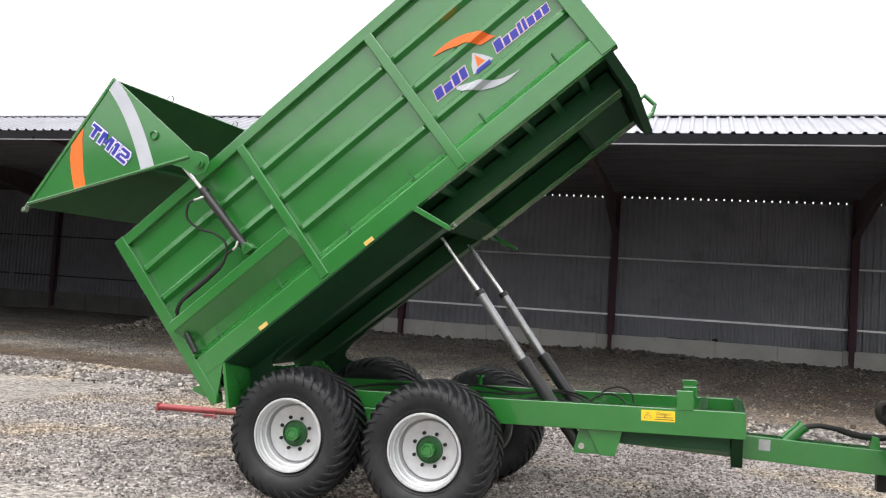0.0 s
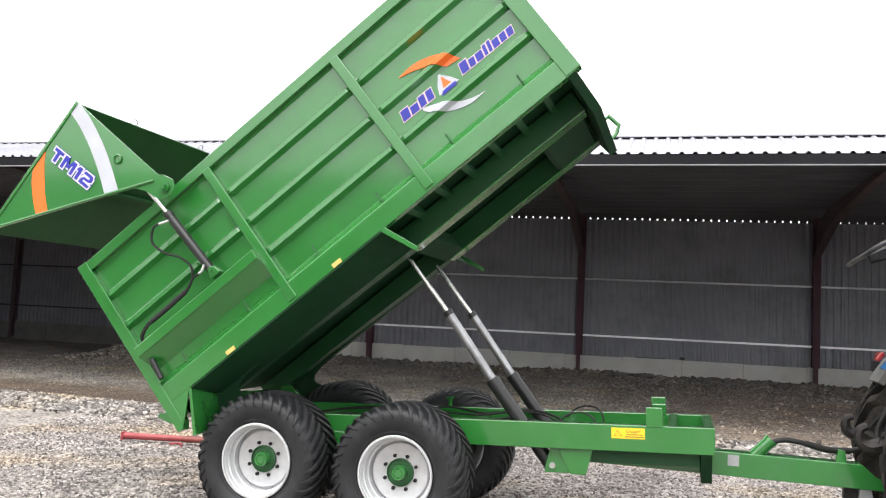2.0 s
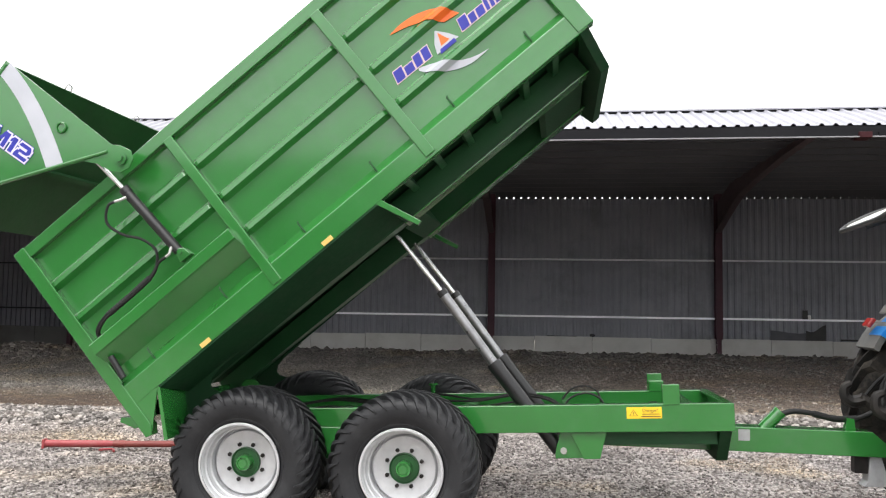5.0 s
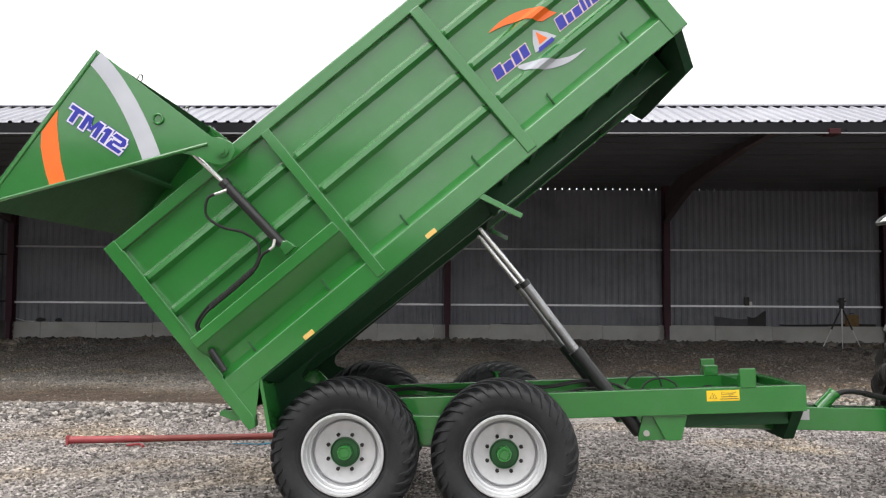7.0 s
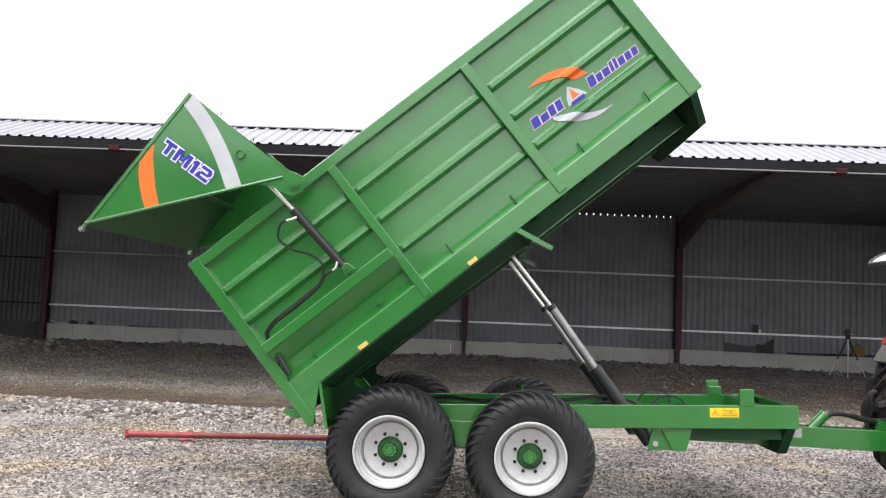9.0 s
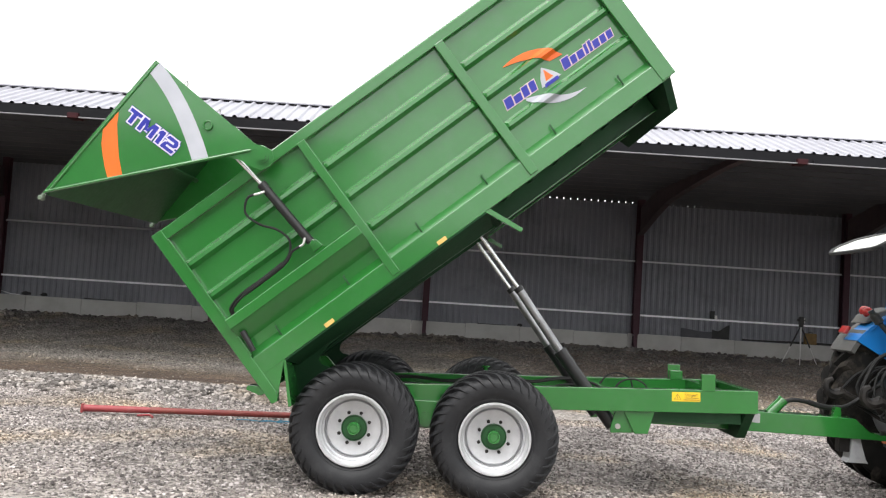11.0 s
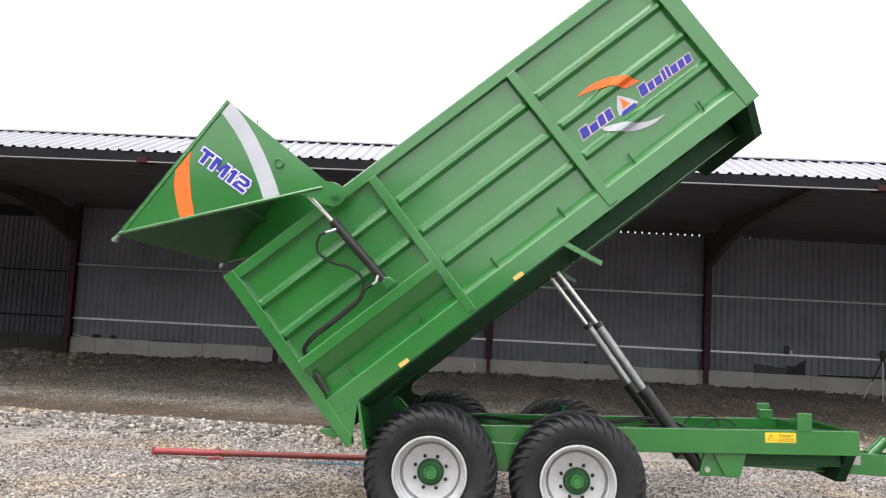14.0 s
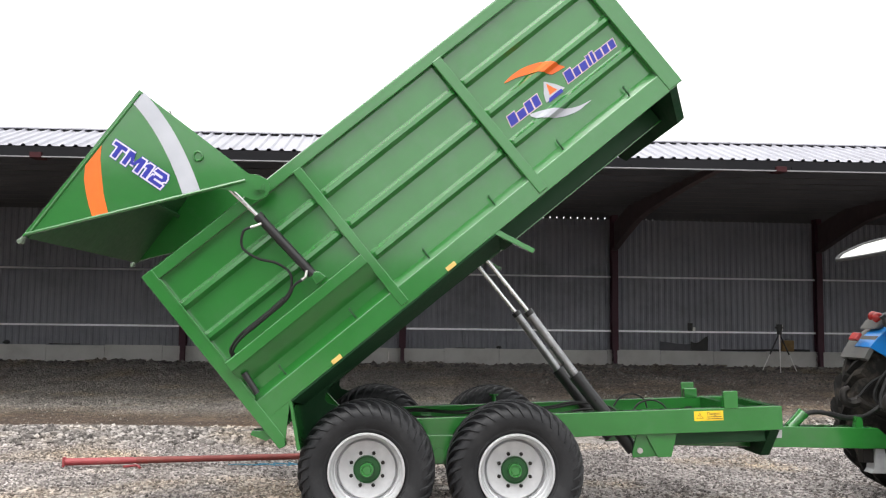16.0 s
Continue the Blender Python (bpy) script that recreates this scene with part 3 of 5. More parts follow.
EAVE = Matrix.Rotation(radians(-0.32), 4, "Y")   # the roof falls slightly along its length


def post_mesh():
    bm = new_bm()
    box(bm, -0.10, 0.10, -0.30, -0.275, 0.92, 5.24, 0.004)
    box(bm, -0.10, 0.10, -0.045, -0.02, 0.92, 5.24, 0.004)
    box(bm, -0.012, 0.012, -0.275, -0.045, 0.2, 5.24)
    box(bm, -0.06, 0.06, -0.30, -0.275, 0.1, 0.93, 0.004)
    box(bm, -0.06, 0.06, -0.045, -0.02, 0.1, 0.93, 0.004)
    return bm


def rafter_mesh():
    low = [(0.28, 4.04), (0.62, 4.12), (2.0, 4.48), (3.2, 4.75), (4.5, 4.88), (6.0, 4.98), (7.5, 5.06), (9.1, 5.09), (10.2, 5.06), (11.65, 4.56)]
    bm = new_bm()
    lo = [(-o, z) for o, z in low]
    hi = [(-o, min(5.27, z + 0.9) if o < 4 else (5.27 if o < 10.0 else z + 0.14)) for o, z in low]
    for x0, x1, poly in ((-0.012, 0.012, lo + hi[::-1]), (-0.09, 0.09, lo + [(y, z + 0.025) for y, z in lo[::-1]])):
        a = [bm.verts.new((x0, y, z)) for y, z in poly]
        b = [bm.verts.new((x1, y, z)) for y, z in poly]
        n = len(lo)
        for i in range(n - 1):
            j = len(poly) - 1 - i
            for q in ((a[i], a[i + 1], a[j - 1], a[j]), (b[i], b[j], b[j - 1], b[i + 1]), (a[i], b[i], b[i + 1], a[i + 1]), (a[j], a[j - 1], b[j - 1], b[j])):
                bm.faces.new(q)
        bm.faces.new((a[0], a[-1], b[-1], b[0]))
        bm.faces.new((a[n - 1], b[n - 1], b[n], a[n]))
    return bm


first_post = part("steel_post", post_mesh(), MAROON, shed, "maroon steel column", pose(-2 * BAY, 0, 0))
first_raft = part("rafter", rafter_mesh(), HAZEMAROON, shed, "haunched maroon steel rafter", EAVE @ pose(-3 * BAY, 0, 0))
first_end = part("rafter_end", box(new_bm(), -0.10, 0.10, -11.985, -11.70, 4.55, 4.65, 0.01), REDEND, shed, "", EAVE @ pose(-3 * BAY, 0, 0))
for k in range(-2, 4):
    if k > -2:
        share(first_post, "steel_post", shed, pose(k * BAY, 0, 0))
    share(first_raft, "rafter", shed, EAVE @ pose(k * BAY, 0, 0))
    share(first_end, "rafter_end", shed, EAVE @ pose(k * BAY, 0, 0))

# roof: ribbed front slope, ridge cap with open ribs under it, long back slope, lining and purlins
part("front_roof_sheet", rib_sheet(new_bm(), X0, X1, 0.225, 0.58, 0.034, ((-11.90, 4.775), (-10.15, 5.42)), (-0.30, 0.95)), ROOFMAT, shed, "pale ribbed roof sheet", EAVE)
part("ridge_cap", prism(new_bm(), [(X0, 5.445), (X1, 5.445), (X1, 5.473), (X0, 5.473)], -10.22, -9.90), ROOFMAT, shed, "", EAVE)
# Black blocks in the rib gaps paint the shade under the cap.
bm = new_bm()
for i in range(int((X1 - X0) / 0.225)):
    x = X0 + i * 0.225
    box(bm, x + 0.006, x + 0.15, -10.20, -10.16, 5.390, 5.446)
tagged(part("ridge_gap_shade", bm, FASCIA, shed, "", EAVE), kind="stuff")
part("back_roof_sheet", beam(new_bm(), [(-10.10, 5.470), (0.32, 5.48), (0.32, 5.45), (-10.10, 5.43)], X0, X1), ROOFMAT, shed, "", EAVE)
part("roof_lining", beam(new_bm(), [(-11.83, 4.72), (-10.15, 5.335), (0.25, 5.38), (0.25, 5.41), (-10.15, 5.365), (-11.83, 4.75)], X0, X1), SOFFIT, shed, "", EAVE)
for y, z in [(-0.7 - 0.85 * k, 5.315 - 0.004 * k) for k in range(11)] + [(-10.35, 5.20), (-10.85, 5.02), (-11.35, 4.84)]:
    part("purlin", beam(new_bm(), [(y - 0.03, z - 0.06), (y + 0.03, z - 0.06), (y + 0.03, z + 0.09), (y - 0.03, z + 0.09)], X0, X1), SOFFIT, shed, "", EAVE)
part("fascia", beam(new_bm(), [(-11.91, 4.575), (-11.85, 4.575), (-11.85, 4.76), (-11.91, 4.76)], X0, X1), FASCIA, shed, "dark eave fascia", EAVE)
part("gutter", beam(new_bm(), [(-11.97, 4.58), (-11.97, 4.56), (-11.915, 4.56), (-11.915, 4.57), (-11.96, 4.57), (-11.96, 4.58)], X0, X1), GUTTER, shed, "", EAVE)
for i in range(-3, 14):
    part("gutter_bracket", box(new_bm(), -20.5 + i * 3.05, -20.4 + i * 3.05, -11.96, -11.91, 4.59, 4.645), FASCIA, shed, "", EAVE)
# Unseen end walls, added to cut the light entering at the shed's ends.
for x in (X0, X1):
    part("unseen_end_wall", box(new_bm(), x - 0.05, x + 0.05, -11.5, 0.1 if x > 0 else RECESS + 0.1, -0.2, 5.3), DARKCLAD, shed)
# Unseen return wall, added to keep outside light out of the recess.
part("unseen_recess_wall", box(new_bm(), -2 * BAY + 0.02, -2 * BAY + 0.10, 0.125, RECESS + 0.1, -0.2, 5.4), DARKCLAD, shed)
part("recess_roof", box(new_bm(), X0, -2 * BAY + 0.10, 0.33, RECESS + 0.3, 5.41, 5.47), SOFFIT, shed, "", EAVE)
part("steel_post", post_mesh(), HAZEMAROON, shed, "dark maroon steel column", pose(-3.66 * BAY, RECESS, 0))

# concrete panels along the foot of the wall
PANEL = 1.74
pan = part("concrete_panel", box(new_bm(), 0.006, PANEL - 0.006, -0.045, 0.10, -0.25, 0.922, 0.008), CONCRETE, shed, "grey concrete wall panel", pose(-7 * PANEL - 0.42, 0, 0))
shaded_pan = part("concrete_panel", box(new_bm(), 0.006, PANEL - 0.006, -0.045, 0.10, -0.25, 0.822, 0.008), SHADECONCRETE, shed, "concrete wall panel, coloured darker for shade", pose(-8 * PANEL - 0.42, RECESS, 0))
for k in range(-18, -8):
    share(shaded_pan, "concrete_panel", shed, pose(k * PANEL - 0.42, RECESS, 0.012 * ((k * 5) % 3 - 1)))
for k in range(-6, 13):
    share(pan, "concrete_panel", shed, pose(k * PANEL - 0.42, 0.004 * ((k * 7) % 3 - 1), 0.012 * ((k * 5) % 3 - 1)))
x = -2 * BAY - 0.04
part("concrete_panel", box(new_bm(), x, -7 * PANEL - 0.426, -0.045, 0.10, -0.25, 0.925, 0.008), CONCRETE, shed, "grey concrete wall panel")

# an unseen long dark barn closes the yard behind the camera, added for reflections
back = thing("unseen_barn", "long plain dark barn, unseen, added to shape reflections", "barn", at=pose(0, -38, 0))
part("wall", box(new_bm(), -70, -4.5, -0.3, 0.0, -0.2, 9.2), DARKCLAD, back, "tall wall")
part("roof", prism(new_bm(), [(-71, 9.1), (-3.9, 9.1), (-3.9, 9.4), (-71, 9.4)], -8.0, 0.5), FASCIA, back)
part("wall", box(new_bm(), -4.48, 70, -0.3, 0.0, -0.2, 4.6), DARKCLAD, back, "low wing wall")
part("roof", prism(new_bm(), [(-3.88, 4.5), (71, 4.5), (71, 4.8), (-3.88, 4.8)], -8.0, 0.5), FASCIA, back)

# ---- the tipping trailer: x forward to the tractor, y across (the camera's side is negative), z up ----
trailer = thing("tipping_trailer", "green tandem-axle tipping trailer, body raised, tailgate swung open", "trailer")
TILT = 39.95
BODY = Matrix.Translation((-1.262, 0, 0.718)) @ Matrix.Rotation(radians(-TILT), 4, "Y")
LEN, TOP, SILL, HALF, SKIN = 4.31, 1.72, 0.235, 1.20, 1.145
RIBS = (1.335, 1.02, 0.705)
BAYS = ((0.09, 1.42), (1.50, 2.845), (2.93, 4.225))


def sided(sec, s):
    return [(y * s, z) for y, z in sec]


for s in (-1, 1):
    panel = part("side_panel", beam(new_bm(), sided([(SKIN, 0.44), (SKIN, TOP - 0.08), (SKIN - 0.025, TOP - 0.08), (SKIN - 0.025, 0.30)], s), 0.02, LEN - 0.01), GREEN, trailer, "green steel side sheet", BODY)
    for a, b in BAYS:
        for v in RIBS:
            sec = [(SKIN - 0.01, v + 0.062), (SKIN + 0.045, v + 0.022), (SKIN + 0.048, v - 0.010), (SKIN - 0.01, v - 0.045)]
            bm = new_bm()
            pts = []
            for u, k in ((a + 0.004, 0.75), (a + 0.03, 1.0), (b - 0.03, 1.0), (b - 0.004, 0.75)):
                pts.append([bm.verts.new((u, s * (SKIN - 0.01 + (y - SKIN + 0.01) * k), z)) for y, z in sec])
            for p, q in zip(pts, pts[1:]):
                for i in range(4):
                    bm.faces.new((p[i], p[(i + 1) % 4], q[(i + 1) % 4], q[i]))
            bm.faces.new(pts[0])
            bm.faces.new(pts[-1][::-1])
            part("rib", bm, GREEN, panel)
    part("top_rail", beam(new_bm(), sided([(HALF, TOP - 0.10), (HALF, TOP - 0.012), (HALF - 0.02, TOP), (HALF - 0.10, TOP), (HALF - 0.10, TOP - 0.10)], s), 0.0, LEN, 0.004), GREEN, trailer, "", BODY)
    part("bottom_rail", beam(new_bm(), sided([(HALF, SILL), (HALF, 0.395), (SKIN - 0.004, 0.462), (SKIN - 0.03, 0.462), (SKIN - 0.03, SILL)], s), 0.03, LEN - 0.004, 0.005), GREEN, trailer, "folded green sill rail", BODY)
    for a in (1.42, 2.845):
        w = 0.08 if a < 2 else 0.088
        part("side_post", beam(new_bm(), sided([(HALF + 0.012, 0.258), (HALF + 0.012, TOP - 0.09), (SKIN - 0.01, TOP - 0.09), (SKIN - 0.01, 0.258)], s), a, a + w, 0.008), GREEN, trailer, "", BODY)
    bm = prism(new_bm(), [(0.0, 0.0), (0.05, -0.012), (0.09, 0.05), (0.095, TOP - 0.004), (-0.006, TOP - 0.004)], s * (HALF + 0.006), s * (SKIN - 0.04), 0.006)
    part("rear_post", bm, GREEN, trailer, "", BODY)
    part("rear_post_flange", prism(new_bm(), [(0.085, 0.42), (0.105, 0.42), (0.105, TOP - 0.11), (0.085, TOP - 0.11)], s * (HALF + 0.014), s * (SKIN - 0.01), 0.004), GREEN, trailer, "", BODY)
    part("rear_gusset", prism(new_bm(), [(0.085, 0.30), (0.30, 0.235), (0.275, 0.225), (0.05, -0.005)], s * (HALF - 0.002), s * (HALF - 0.02), 0.003), GREEN, trailer, "", BODY)
    bm = prism(new_bm(), [(0.285, 0.240), (0.310, 0.236), (0.120, -0.110), (0.095, -0.098)], s * (HALF - 0.004), s * (HALF - 0.40))
    part("rear_hanger_plate", bm, GREEN, trailer, "", BODY)
    part("hinge_cheek", prism(new_bm(), [(0.24, 0.235), (0.82, 0.130), (0.60, 0.128), (0.50, 0.112), (0.455, 0.075), (0.452, 0.03), (0.50, -0.03), (0.42, -0.085), (0.20, -0.115), (0.09, -0.105)], s * 0.80, s * 0.775, 0.003), UNDER, trailer, "dark green hinge plate", BODY)
    part("front_post", prism(new_bm(), [(LEN - 0.09, SILL + 0.01), (LEN + 0.046, SILL + 0.006), (LEN + 0.062, TOP), (LEN - 0.09, TOP)], s * (HALF + 0.008), s * (SKIN - 0.05), 0.006), GREEN, trailer, "", BODY)
    # rope hooks on the sill
    for u in (0.395, 1.091, 1.836, 2.514, 3.232, 3.941):
        p = [(u, s * (SKIN + 0.034), 0.415), (u, s * (SKIN + 0.046), 0.44), (u, s * (SKIN + 0.048), 0.500), (u + 0.010, s * (SKIN + 0.048), 0.506)]
        part("rope_hook", tube(new_bm(), p, 0.008, 6), HUBGREEN, trailer, "", BODY)
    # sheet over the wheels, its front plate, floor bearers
    part("wheel_guard", beam(new_bm(), sided([(HALF - 0.004, SILL), (0.665, 0.130), (0.665, 0.117), (HALF - 0.004, SILL - 0.014)], s), 0.30, 2.39), UNDER, trailer, "green sheet above the wheels, darkened for shade", BODY)
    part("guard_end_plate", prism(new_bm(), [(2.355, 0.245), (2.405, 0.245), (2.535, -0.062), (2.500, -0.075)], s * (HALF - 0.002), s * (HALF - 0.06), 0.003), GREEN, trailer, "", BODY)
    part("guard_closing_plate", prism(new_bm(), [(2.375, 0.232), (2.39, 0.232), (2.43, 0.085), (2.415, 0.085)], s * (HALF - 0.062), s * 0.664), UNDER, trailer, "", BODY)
    part("floor_beam", prism(new_bm(), [(0.05, 0.29), (4.21, 0.29), (4.21, 0.104), (2.45, 0.104), (0.9, 0.134), (0.05, 0.134)], s * 0.655, s * 0.505), SHADEGREEN, trailer, "green box beam under the floor", BODY)
    part("beam_flange", prism(new_bm(), [(2.40, 0.104), (4.21, 0.104), (4.21, 0.090), (2.40, 0.090)], s * 0.675, s * 0.485, 0.003), GREEN, trailer, "", BODY)
    for i in range(6):
        u = 2.60 + 0.275 * i
        part("cross_bearer", prism(new_bm(), [(u, 0.312), (u + 0.065, 0.312), (u + 0.06, 0.236), (u + 0.005, 0.236)], s * 0.658, s * (HALF - 0.06)), SHADEGREEN, trailer, "", BODY)
    for u in (0.771, 1.926):
        part("side_reflector", box(new_bm(), u - 0.045, u + 0.045, s * (HALF + 0.001) - 0.004, s * (HALF + 0.001) + 0.004, SILL + 0.004, SILL + 0.040, 0.003), AMBER, trailer, "amber reflector strip", BODY)
    # flared ledge on the rear side panel, with the ends closed
    part("side_ledge", beam(new_bm(), sided([(SKIN - 0.004, 0.785), (HALF + 0.085, 0.778), (HALF + 0.095, 0.770), (HALF + 0.095, 0.690), (HALF + 0.08, 0.682), (SKIN - 0.004, 0.54)], s), 0.10, 1.432, 0.004), GREEN, trailer, "flared green ledge", BODY)
    part("ledge_grip", tube(new_bm(), [(0.158, s * (HALF + 0.03), 0.625), (0.140, s * (HALF + 0.03), 0.44)], 0.024, 10), BLACK, trailer, "black rubber bump stop", BODY, smooth=True)

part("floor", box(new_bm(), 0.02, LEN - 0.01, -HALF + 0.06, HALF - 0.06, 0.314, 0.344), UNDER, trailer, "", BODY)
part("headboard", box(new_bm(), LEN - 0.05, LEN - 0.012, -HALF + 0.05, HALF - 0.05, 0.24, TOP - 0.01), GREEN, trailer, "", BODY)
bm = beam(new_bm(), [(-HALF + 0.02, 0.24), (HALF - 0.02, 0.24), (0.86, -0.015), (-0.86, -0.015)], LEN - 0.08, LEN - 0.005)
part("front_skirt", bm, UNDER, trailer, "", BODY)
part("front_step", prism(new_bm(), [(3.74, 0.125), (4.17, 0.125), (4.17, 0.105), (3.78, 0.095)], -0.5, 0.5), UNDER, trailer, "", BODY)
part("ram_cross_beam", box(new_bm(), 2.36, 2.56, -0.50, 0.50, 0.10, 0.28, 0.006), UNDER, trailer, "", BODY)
part("rear_cross_beam", box(new_bm(), 0.02, 0.12, -1.1, 1.1, 0.10, 0.225, 0.006), GREEN, trailer, "", BODY)
for s in (-1, 1):
    part("rear_bumper_lug", prism(new_bm(), [(-0.115, 0.225), (-0.085, 0.245), (0.004, 0.175), (0.004, 0.10), (-0.05, 0.112)], s * 1.0, s * 1.15, 0.004), GREEN, trailer, "", BODY)
# ladder hook on the far front corner
part("front_corner_hook", tube(new_bm(), [(LEN - 0.02, 1.10, 0.33), (LEN + 0.08, 1.13, 0.37), (LEN + 0.17, 1.15, 0.38), (LEN + 0.19, 1.15, 0.24), (LEN + 0.12, 1.15, 0.19), (LEN + 0.03, 1.12, 0.17)], 0.024, 8), GREEN, trailer, "", BODY)

# ---- tailgate, swung up on its pins ----
GY = 1.372
PIN = (1.145, 1.66)
plate_poly = [(0.905, 2.838), (-0.478, 2.484), (-0.450, 2.472), (0.91, 1.845), (0.985, 1.755), (1.03, 1.64), (1.08, 1.585), (1.15, 1.567), (1.215, 1.60), (1.238, 1.665), (1.20, 1.745), (1.15, 1.79)]
skin_bm = new_bm()
A, B2 = Vector((0.893, 0, 2.828)), Vector((-0.455, 0, 2.470))
nrm = Vector((B2 - A).to_tuple()).cross(Vector((0, 1, 0))).normalized() * 0.025
rows = [[skin_bm.verts.new((p.x, y, p.z)) for p in (A, B2, B2 + nrm, A + nrm)] for y in (-GY + 0.02, GY - 0.02)]
for i in range(4):
    j = (i + 1) % 4
    skin_bm.faces.new((rows[0][i], rows[0][j], rows[1][j], rows[1][i]))
skin_bm.faces.new(rows[0])
skin_bm.faces.new(rows[1][::-1])
tailgate = part("tailgate", skin_bm, INNERGREEN, trailer, "open green tailgate, inside darkened for shade", BODY)
for s in (-1, 1):
    part("tailgate_side_plate", prism(new_bm(), plate_poly, s * GY, s * (GY - 0.014), 0.003), GREEN, tailgate)
    # folded edge along the lower side, rim along the back
    part("folded_edge", tube(new_bm(), [(-0.440, s * (GY + 0.006), 2.478), (1.10, s * (GY + 0.006), 1.768)], 0.013, 8), GREEN, tailgate, "", None, True)
    part("rim_bar", tube(new_bm(), [(-0.430, s * (GY + 0.002), 2.464), (0.891, s * (GY + 0.002), 2.804)], 0.009, 6), GREEN, tailgate, "", None, True)
    bm = disc(new_bm(), (PIN[0], s * (GY + 0.001), PIN[1]), (0, s, 0), 0.048, 0.02, 20)
    disc(bm, (PIN[0], s * (GY + 0.02), PIN[1]), (0, s, 0), 0.030, 0.025, 6)
    part("pivot_pin", bm, GREEN, tailgate, "green pivot boss with bolt")
    bm = tube(new_bm(), [(-0.506, s * (GY - 0.045), 2.462), (-0.506, s * (GY - 0.040), 2.462), (-0.506, s * (GY + 0.010), 2.462), (-0.506, s * (GY + 0.016), 2.462)], [0.016, 0.021, 0.021, 0.015], 16)
    tube(bm, [(-0.465, s * (GY - 0.014), 2.476), (-0.50, s * (GY - 0.014), 2.466)], 0.018, 8)
    part("latch_pin", bm, PINGREY, tailgate, "dull grey-green latch pin", smooth=True)
    ring = [(0.935 + 0.035 * math.cos(t), s * (GY + 0.012), 2.14 + 0.035 * math.sin(t)) for t in [i * 2 * math.pi / 14 for i in range(15)]]
    part("lifting_eye", tube(new_bm(), ring, 0.008, 6, False), GREEN, tailgate)
    part("lifting_eye_plate", disc(new_bm(), (0.93, s * (GY + 0.001), 2.15), (0, s, 0), 0.045, 0.006, 16), GREEN, tailgate)
for y in (-0.55, 0.62):
    p = [(0.885, y - 0.045, 2.818), (0.925, y - 0.042, 2.838), (0.938, y - 0.01, 2.845), (0.925, y + 0.035, 2.838), (0.885, y + 0.04, 2.818)]
    part("sheet_hoop", tube(new_bm(), curve_pts(p, 3), 0.0055, 6), STEEL, tailgate)
part("tailgate_stiffener", box(new_bm(), -0.02, 0.02, -GY + 0.03, GY - 0.03, 0.0, 0.06, 0, Matrix.Translation((0.2, 0, 2.56)) @ Matrix.Rotation(radians(-14), 4, "Y")), INNERGREEN, tailgate)

# stripes on the near plates
def flat_decal(name, pts, y, material, parent, label, m=None, s=-1):
    bm = new_bm()
    vs = [bm.verts.new((u, s * y, v)) for u, v in pts]
    vb = [bm.verts.new((u, s * (y - 0.001), v)) for u, v in pts]
    k = len(pts) // 2
    for a, sgn in ((vs, 1), (vb, -1)):
        for i in range(k - 1):
            q = [a[i], a[i + 1], a[-2 - i], a[-1 - i]]
            bm.faces.new(q[::sgn])
    for i in range(len(pts)):
        j = (i + 1) % len(pts)
        bm.faces.new((vs[i], vb[i], vb[j], vs[j]))
    return part(name, bm, material, parent, label, m)


def arc_band(p0, p1, p2, w0, w1, n=14):
    """A curved band through three points (quadratic), w0 and w1 wide at its ends, as a closed outline."""
    a, b, c = Vector(p0), Vector(p1), Vector(p2)
    mid = 2 * b - (a + c) / 2
    le, ri = [], []
    for i in range(n + 1):
        t = i / n
        p = (1 - t) ** 2 * a + 2 * t * (1 - t) * mid + t * t * c
        d = (2 * (1 - t) * (mid - a) + 2 * t * (c - mid)).normalized()
        q = Vector((-d.y, d.x))
        w = w0 + (w1 - w0) * t
        le.append(tuple(p + q * w / 2))
        ri.append(tuple(p - q * w / 2))
    return le + ri[::-1]


ORANGE_OUT = [(0.223, 2.618), (0.15, 2.535), (0.104, 2.452), (0.06, 2.36), (0.028, 2.274), (0.137, 2.222), (0.20, 2.36), (0.281, 2.492), (0.345, 2.59), (0.416, 2.667)]
for s in (-1, 1):
    flat_decal("orange_stripe", ORANGE_OUT, GY + 0.003, ORANGE, tailgate, "orange vinyl stripe", s=s)
    flat_decal("white_stripe", arc_band((0.862, 2.79), (0.842, 2.40), (0.722, 1.948), 0.12, 0.135), GY + 0.003, WHITEV, tailgate, "white vinyl stripe", s=s)


def slanted_blocks(name, origin, along, up, widths, height, gap, y, parent, m, s, lean=0.25, tall=()):
    """A word drawn as plain blue leaning blocks with a pale outline."""
    o, a, b = Vector(origin), Vector(along).normalized(), Vector(up).normalized()
    x = 0.0
    for i, w in enumerate(widths):
        h = height * (tall[i] if tall else 1.0)
        for grow, yy, matl, nm in ((gap / 2 - 0.0003, y, PINKV, name + "_outline"), (0.0, y + 0.0015, BLUEV, name)):
            pts = []
            for px, pz in ((x - grow, -grow), (x - grow, h / 2), (x - grow, h + grow), (x + w + grow, h + grow), (x + w + grow, h / 2), (x + w + grow, -grow)):
                p = o + a * (px + lean * pz) + b * pz
                pts.append((p.x, p.y))
            flat_decal(nm, pts, yy, matl, parent, "", m, s)
        x += w + gap


